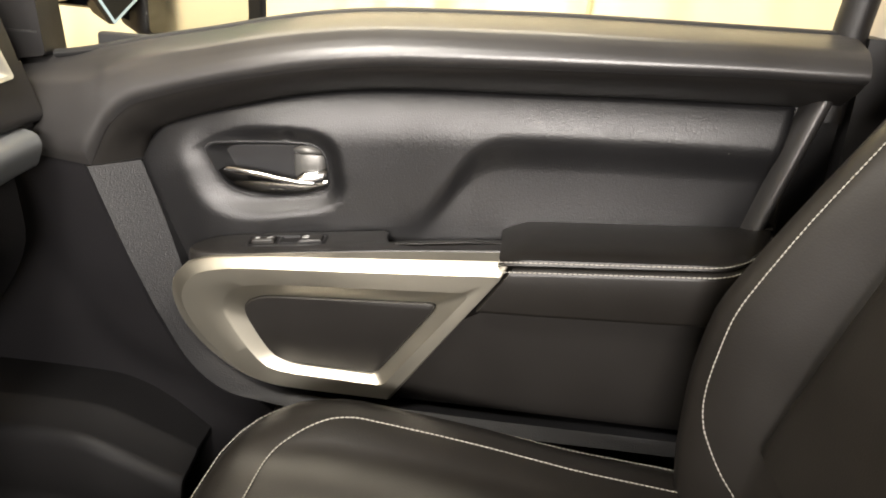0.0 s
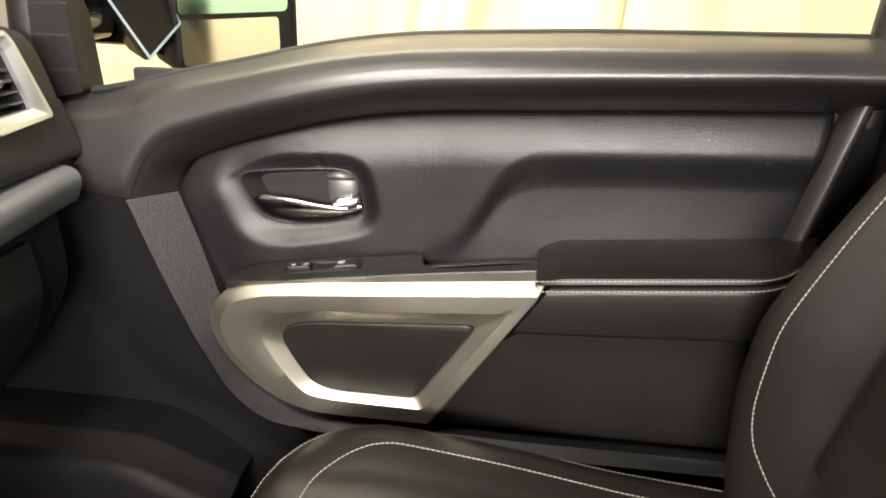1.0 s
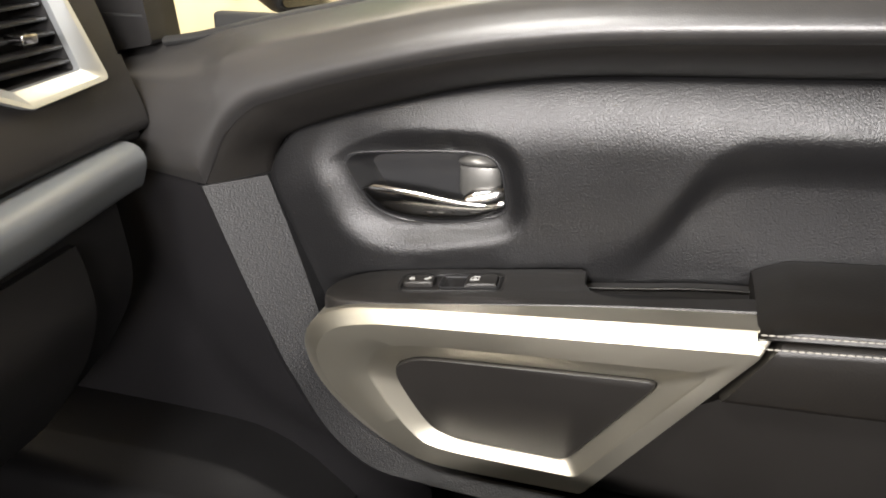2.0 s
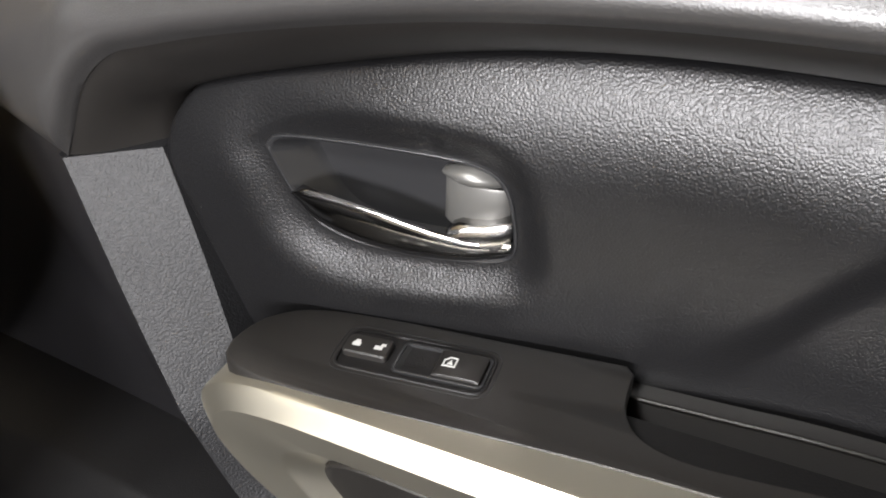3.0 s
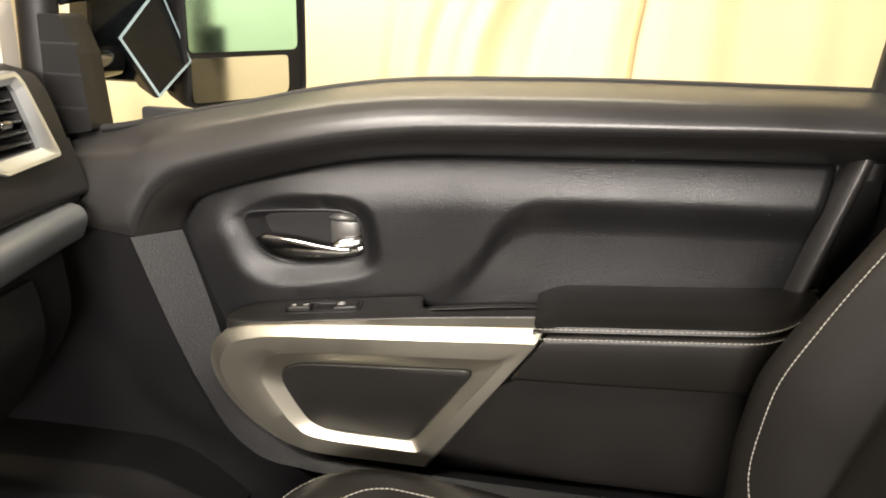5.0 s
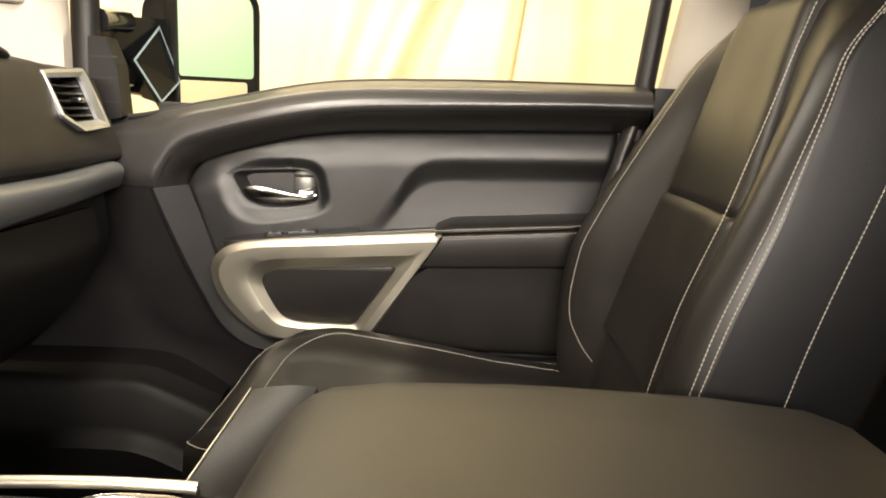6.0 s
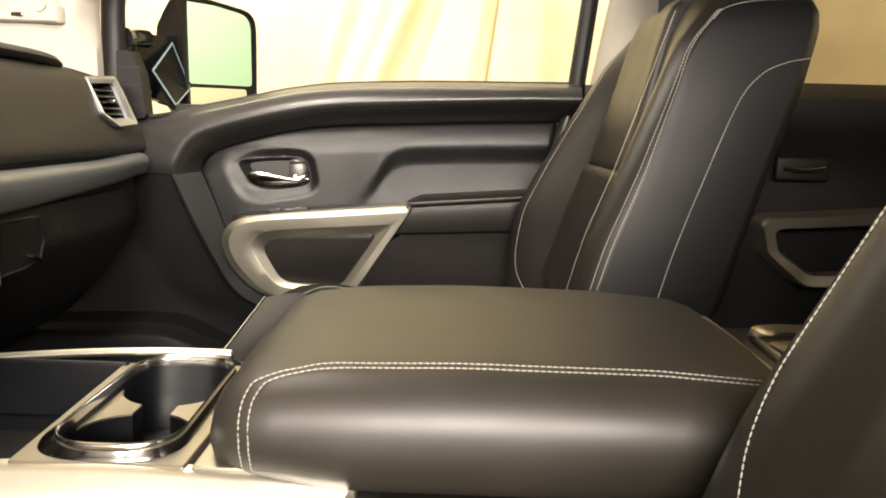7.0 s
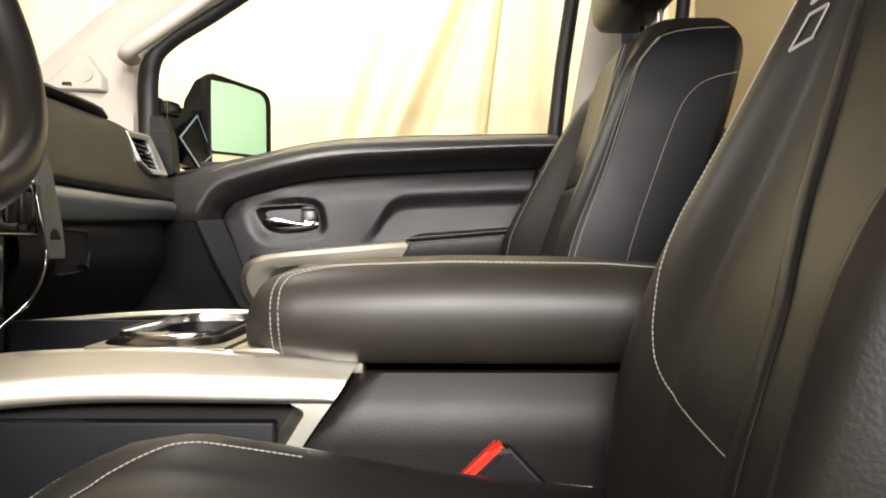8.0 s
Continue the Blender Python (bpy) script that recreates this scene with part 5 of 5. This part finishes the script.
    along_, facing = np.array((0.56, 0.83, 0.0)), np.array((0.83, -0.56, 0.08))
    loops = []
    for x, y, z, half_w in bar:
        mid = np.array((x, y, z))
        loops.append(np.array([mid + along_ * half_w * u + facing * v for u, v in ((-1, -0.008), (-1, 0.000), (-0.88, 0.0022), (0.88, 0.0022), (1, 0.000), (1, -0.008))]))
    pillar = part("stack_pillar", loft(loops), STACK_GREY, dash, "grey metallic pillar of the centre stack", angle=35)
    for x, z, w, h in ((-0.0855, 0.594, 0.0042, 0.015), (-0.0775, 0.538, 0.0072, 0.013)):
        mid = np.array((x, -0.790, z)) + facing * 0.0021
        oval = [mid + along_ * w * math.cos(a) + np.array((0.10, 0.0, -1.0)) * h * math.sin(a) for a in np.linspace(0, 2 * np.pi, 20, endpoint=False)]
        part("pillar_socket", loft([np.array(oval) - facing * 0.002, np.array(oval) + facing * 0.0005]), GLOSS, pillar, "dark oval hole", angle=30)
    edge = catmull([(-0.1065, -0.800, 0.640), (-0.098, -0.799, 0.600), (-0.0915, -0.798, 0.565), (-0.0865, -0.797, 0.540), (-0.0840, -0.798, 0.519), (-0.0850, -0.802, 0.497), (-0.0880, -0.830, 0.460), (-0.095, -0.89, 0.428)], 40)
    part("stack_edge", sweep(edge, 0.0026), CHROME, dash, "bright edge of the centre stack")
    part("radio_panel", box((-0.14, -1.06, 0.545), (-0.094, -0.812, 0.605), 0.004), GLOSS, dash)
    part("radio_rim", sweep([(-0.092, -1.06, 0.609), (-0.092, -0.812, 0.609), (-0.091, -0.809, 0.543), (-0.091, -1.06, 0.541)], 0.0022), CHROME, dash)
    for y in (-0.832, -0.866):
        part("button", box((-0.098, y - 0.011, 0.556), (-0.0905, y + 0.011, 0.597), 0.003), SMOOTH, dash)
    return dash


build_dash()


# ---- steering wheel ----
def build_wheel():
    w = thing("steering_wheel", (-0.05, -1.395, 0.70), "black leather steering wheel on its column", "steering wheel")
    m = Matrix.Translation((0.082, -1.395, 0.725)) @ Matrix.Rotation(radians(-24), 4, "Y")
    a = np.linspace(0, 2 * np.pi, 64, endpoint=False)
    loops = []
    for t in a:
        c = np.array([0, math.cos(t), math.sin(t)])
        b = np.linspace(0, 2 * np.pi, 14, endpoint=False)
        loops.append(np.array([m @ Vector((0.0175 * math.sin(v), *(c[1:] * (0.186 + 0.0155 * math.cos(v))))) for v in b]))
    loops.append(loops[0])
    part("rim", loft(loops, (False, False)), LEATHER, w, "black leather rim", angle=60)
    hub = [np.array([m @ Vector((x, 0.075 * k * math.cos(v), 0.062 * k * math.sin(v))) for v in np.linspace(0, 2 * np.pi, 24, endpoint=False)]) for x, k in ((-0.05, 0.8), (-0.01, 1.0), (0.008, 0.95), (0.014, 0.7))]
    part("hub", loft(hub), DARK, w, "black hub pad", angle=50)
    for ang in (0, math.pi, -math.pi / 2):
        p = [m @ Vector((-0.012, r * math.cos(ang), r * math.sin(ang))) for r in (0.06, 0.12, 0.182)]
        part("spoke", sweep(np.array([tuple(q) for q in p]), 0.016, 0.009, up=(1, 0, 0.3)), SMOOTH, w)
    part("column", sweep([tuple(m @ Vector((x, 0, 0))) for x in (-0.03, -0.12, -0.30)], 0.045), DARK, w)
    return w


build_wheel()


# ---- buckle ----
def build_buckle():
    b = thing("seat_belt_buckle", (0.52, -1.085, 0.22), "black seat belt buckle with a red release button", "seat belt")
    d = Vector((0.72, 0, 0.69)).normalized()
    up = Vector((-0.69, 0, 0.72))
    tip = Vector((0.488, -1.10, 0.342))

    def blk(s0, s1, h0, h1, w):
        v = [tip + d * s + up * 0 + Vector((0, y, 0)) + Vector((0.69, 0, -0.72)) * h for s in (s0, s1) for h in (h0, h1) for y in (-w, w)]
        bm = bmesh.new()
        vs = [bm.verts.new(q) for q in v]
        bmesh.ops.convex_hull(bm, input=vs)
        bmesh.ops.bevel(bm, geom=bm.edges[:], offset=0.003, segments=2, affect="EDGES")
        return bm

    part("housing", blk(-0.052, 0.010, 0.004, 0.075, 0.014), DARK, b, "black buckle housing")
    part("release_button", blk(-0.046, 0.006, -0.004, 0.008, 0.010), RED, b, "red release button")
    part("stalk", sweep([(0.545, -1.098, 0.275), (0.585, -1.098, 0.20), (0.61, -1.098, 0.12)], 0.010, 0.018), DARK, b)
    return b


build_buckle()


# ---- pillars, rear door, cab shell ----
def build_pillars():
    # windscreen pillar trim with tweeter cover
    def lay(x, z, off=0.0):
        return (x, -0.020 - 0.30 * max(0.0, -0.24 - x) * 0.9 - 0.05 * (z - 0.8) + off, z)

    low = catmull([(-0.285, 0.700), (-0.285, 0.80), (-0.281, 0.945), (-0.230, 1.010), (-0.11, 1.088), (0.05, 1.175), (0.16, 1.235)], 40)
    high = catmull([(-0.66, 0.770), (-0.60, 0.815), (-0.485, 0.925), (-0.345, 1.062), (-0.22, 1.165), (-0.08, 1.26), (0.02, 1.30)], 40)
    P = np.zeros((40, 14, 3))
    for i in range(40):
        for j, t in enumerate(np.linspace(0, 1, 14)):
            p = low[i] + (high[i] - low[i]) * t
            P[i, j] = lay(p[0], p[1], 0.035 * (1 - math.sin(math.pi * min(1, 0.12 + t * 0.8))))
    tagged(part("windscreen_pillar", sheet(P, (0, 0.03, 0)), BEIGE, None, angle=60), "pale cloth-covered windscreen pillar trim", "pillar", kind="structure")
    tri = rounded([(-0.456, 0.874), (-0.330, 0.876), (-0.330, 0.906), (-0.362, 0.957), (-0.380, 0.957)], (0.008, 0.006, 0.01, 0.012, 0.012))
    ct = tri.mean(0)
    tw = put("tweeter_cover", mesh_of("tweeter_cover", *loft([np.array([lay(x, z, 0.01) for x, z in tri]), np.array([lay(x, z, -0.014) for x, z in tri]), np.array([lay(*(ct + (np.array((x, z)) - ct) * 0.9), -0.019) for x, z in tri])]), BEIGE, True, 40))
    tagged(tw, "pale triangular tweeter cover on the pillar", "speaker")
    part("grille", sweep([lay(-0.366, 0.912, -0.018), lay(-0.366, 0.912, -0.0205)], 0.018, 0.018), BEIGE, tw)
    part("badge", box((-0.414, lay(-0.40, 0.888)[1] - 0.022, 0.884), (-0.390, lay(-0.40, 0.888)[1] - 0.016, 0.892), 0.001), CHROME, tw)
    gh = thing("grab_handle", (-0.2, -0.09, 0.95), "pale grab handle on the windscreen pillar", "grab handle")
    p = catmull([(-0.268, -0.060, 0.948), (-0.262, -0.105, 0.950), (-0.235, -0.115, 0.965), (-0.15, -0.115, 1.022), (-0.06, -0.115, 1.085), (0.03, -0.112, 1.15), (0.05, -0.10, 1.165), (0.055, -0.05, 1.17)], 50)
    part("bar", sweep(p, 0.019, 0.016), BEIGE, gh, "pale plastic grab bar")
    # centre pillar
    P = np.zeros((14, 10, 3))
    for i, v in enumerate(np.linspace(0, 1, 14)):
        for j, t in enumerate(np.linspace(0, 1, 10)):
            z = 0.74 + 0.56 * v
            P[i, j] = 0.716 + 0.10 * v + 0.17 * t, 0.050 - 0.035 * math.sin(math.pi * t) ** 0.5, z
    tagged(part("centre_pillar", sheet(P, (0, 0.05, 0)), BEIGE, None, angle=60), "pale trim of the pillar between the doors", "pillar", kind="structure")
    tagged(put("centre_pillar_base", mesh_of("centre_pillar_base", *sheet([[(0.705, 0.030, z), (0.80, 0.02, z), (0.93, 0.035, z)] for z in (0.02, 0.3, 0.6, 0.79)], (0, 0.05, 0)), DARK)), "black lower trim of the pillar between the doors", "pillar", kind="structure")
    belt = thing("seat_belt", (0.86, 0.0, 0.5), "dark grey seat belt hanging from the pillar", "seat belt")
    part("webbing", sheet([[(0.835 + 0.0 * k, -0.010 + 0.01 * k, z) for z in (0.35, 0.7, 1.0, 1.10)] for k in (0,)] + [[(0.885, -0.006, z) for z in (0.35, 0.7, 1.0, 1.10)]], (0, 0.003, 0)), BELT, belt)
    part("anchor", box((0.825, -0.020, 1.08), (0.895, 0.02, 1.13), 0.008), DARK, belt)


build_pillars()


def build_rear_door():
    d = thing("rear_door", (1.25, 0.03, 0.06), "closed black rear passenger door in the shade", "car door")
    P = np.zeros((30, 24, 3))
    for i, x in enumerate(np.linspace(0.93, 1.75, 30)):
        for j, v in enumerate(np.linspace(0, 1, 24)):
            z = 0.05 + 0.755 * v
            y = 0.030 - 0.050 * float(step(0.55, 0.95, v)) + 0.055 * float(step(0.95, 1.0, v)) + 0.02 * float(step(0.9, 0.8, v)) * float(step(0.66, 0.74, v))
            P[i, j] = x, y, z
    part("panel", sheet(P, (0, 0.04, 0)), DARK, d, "black plastic door panel")
    o = rounded([(1.060, 0.532), (1.42, 0.560), (1.33, 0.395), (1.16, 0.388), (1.075, 0.46)], (0.025, 0.01, 0.02, 0.05, 0.03))
    c = o.mean(0)
    i_ = c + (o - c) * np.array((0.80, 0.66))
    part("trim_frame", loft([np.array([(x, 0.03, z) for x, z in o]), np.array([(x, -0.035, z) for x, z in o]), np.array([(x, -0.045, z) for x, z in o * 0.8 + i_ * 0.2]), np.array([(x, -0.040, z) for x, z in i_]), np.array([(x, -0.015, z) for x, z in c + (i_ - c) * 0.9])], (False, False)), SILVER, d, "silver trim frame in the shade", angle=30)
    h = part("handle_bezel", box((1.10, 0.0, 0.605), (1.21, 0.02, 0.655), 0.006), DARK, d)
    part("pull_lever", sweep([(1.11, -0.008, 0.634), (1.15, -0.012, 0.628), (1.195, -0.006, 0.634)], 0.006), CHROME, h)
    part("window_frame", sweep([(0.955, 0.046, 0.79), (0.975, 0.046, 0.95), (1.01, 0.046, 1.27)], 0.016, 0.02, up=(0, 1, 0)), DARK, d)
    P = np.array([[(x, 0.055, z) for z in (0.79, 1.0, 1.26)] for x in (0.96, 1.3, 1.75)])
    pane = part("window_pane", sheet(P, (0, 0.004, 0)), TINTED, d, "tinted rear side window")
    pane.visible_shadow = False


build_rear_door()


def structure(name, bm, mat, label, category, smooth=False):
    return tagged(part(name, bm, mat, None, smooth=smooth), label, category, kind="structure")


# footwell: kick panel, sill and carpet
P = np.zeros((26, 24, 3))
for i, u in enumerate(np.linspace(0, 1, 26)):
    for j, z in enumerate(np.linspace(0.0, 0.600, 24)):
        xr = float(np.interp(z, (0.0, 0.30, 0.315, 0.352, 0.414, 0.499, 0.587), (0.10, 0.08, 0.034, -0.012, -0.046, -0.093, -0.136)))
        x = xr + (-0.62 - xr) * u ** 1.5
        P[i, j] = x, -0.021 + 0.30 * min(xr - x, 0.16) + 0.05 * max(0.0, xr - x - 0.16), z
structure("kick_panel", sheet(P, (0, 0.04, 0)), KICK, "dark grained footwell side panel", "wall trim", True)
top = catmull([(-0.60, -0.040, 0.262), (-0.42, -0.042, 0.272), (-0.30, -0.044, 0.278), (-0.200, -0.045, 0.281), (-0.146, -0.045, 0.280), (-0.111, -0.045, 0.272), (-0.082, -0.044, 0.260), (-0.028, -0.042, 0.236), (-0.014, -0.040, 0.229)], 50)
prof = [(0.085, 0.004), (0.006, 0.001), (0.0, 0.0), (-0.004, -0.003), (-0.040, -0.011), (-0.047, -0.0135), (-0.052, -0.019), (-0.056, -0.030), (-0.066, -0.085), (-0.072, -0.098), (-0.088, -0.106), (-0.096, -0.114), (-0.100, -0.26)]
P = np.array([[(p[0] - 0.15 * min(0, dz_) * (i / 49.0) * 0.3, p[1] + dy, p[2] + dz_) for dy, dz_ in prof] for i, p in enumerate(top)])
structure("sill_trim", sheet(P, (0, 0.006, -0.006)), SILL, "black moulded plastic side trim of the footwell", "sill trim", True)
structure("cab_floor", box((-0.95, -1.80, -0.04), (1.9, 0.06, 0.0), 0), CARPET, "black carpeted cab floor", "floor")
structure("firewall", box((-0.98, -1.75, 0.0), (-0.92, 0.06, 0.78), 0), CARPET, "black carpeted bulkhead", "wall trim")
structure("headliner", box((-0.05, -1.80, 1.31), (1.9, 0.06, 1.35), 0), BEIGE, "pale cloth headliner", "ceiling")
structure("cab_rear_wall", box((1.86, -1.75, 0.0), (1.92, 0.08, 0.80), 0), DARK, "dark cab rear wall", "wall trim")
# out of view: wall and pillar keep the driver-side light off the rear
structure("cab_side_wall", box((1.02, -1.80, 0.0), (1.92, -1.74, 1.31), 0.01), DARK, "unseen dark rear side wall of the cab, added to block light", "wall trim")
structure("cab_side_pillar", box((0.98, -1.79, 0.0), (1.12, -1.70, 1.32), 0.02), DARK, "unseen dark pillar behind the driver door, added to block light", "pillar")
rs = thing("rear_bench", (1.55, -0.85, 0.0), "black leather rear bench in the shade", "car seat")
part("cushion", box((1.28, -1.55, 0.05), (1.75, -0.08, 0.40), 0.04), LEATHER, rs)
part("backrest", box((1.66, -1.55, 0.36), (1.85, -0.08, 0.86), 0.05), LEATHER, rs)

# ---- garage ----
structure("garage_floor", box((-5, -5, -0.82), (6, 4, -0.78), 0), CONCRETE, "tan concrete garage floor", "floor")
structure("wall_front", box((-4.2, -5, -0.8), (-4.1, 4, 2.6), 0), WALL, "cream garage wall", "wall")
structure("wall_driver_side", box((-5, -4.6, -0.8), (6, -4.5, 2.6), 0), WALL, "cream garage wall", "wall")
structure("wall_rear", box((5.4, -5, -0.8), (5.5, 4, 2.6), 0), WALL, "cream garage wall", "wall")
structure("wall_passenger_side", box((-5, 3.0, -0.8), (6, 3.1, 2.6), 0), WALL, "cream garage wall", "wall")
structure("garage_ceiling", box((-5, -5, 2.6), (6, 4, 2.7), 0), WALL, "cream garage ceiling", "ceiling")


def build_curtain():
    rng = np.random.default_rng(4)
    ph = rng.uniform(0, 6.28, 5)

    def fold(x, z):
        g = 0.5 + 0.5 * (2.45 - z) / 3.2
        wave = 0.28 + 1.15 * math.exp(-((x - 0.15) / 0.50) ** 2)
        return 2.35 + g * wave * (0.055 * math.sin(7.5 * x + ph[0]) + 0.035 * math.sin(17 * x + ph[1]) + 0.012 * math.sin(41 * x + ph[2] + 2 * math.sin(3 * x)))

    xs, zs = np.linspace(-1.9, 1.72, 360), np.linspace(-0.76, 2.45, 14)
    P = np.zeros((360, 14, 3))
    for i, x in enumerate(xs):
        for j, z in enumerate(zs):
            P[i, j] = x + 0.42 * np.clip(z - 1.0, -0.4, 1.0) * math.exp(-((x - 0.1) / 0.45) ** 2), fold(x, z), z
    c = part("curtain", sheet(P, (0, 0.006, 0)), CURTAIN, None, angle=80)
    # added tan bar, its colour draws the shading of a soft upright fold
    hx = 0.60
    fold_bar = [(hx + 0.42 * float(np.clip(z - 1.0, -0.4, 1.0)) * math.exp(-((hx - 0.1) / 0.45) ** 2), fold(hx, z) - 0.006, z) for z in zs]
    part("fold_bar", sweep(fold_bar, 0.011, 0.008, up=(0, 1, 0)), FOLD_TAN, c, "tan bar standing in for a shaded fold line")
    tagged(c, "cream curtain in soft folds behind the truck", "curtain")


build_curtain()
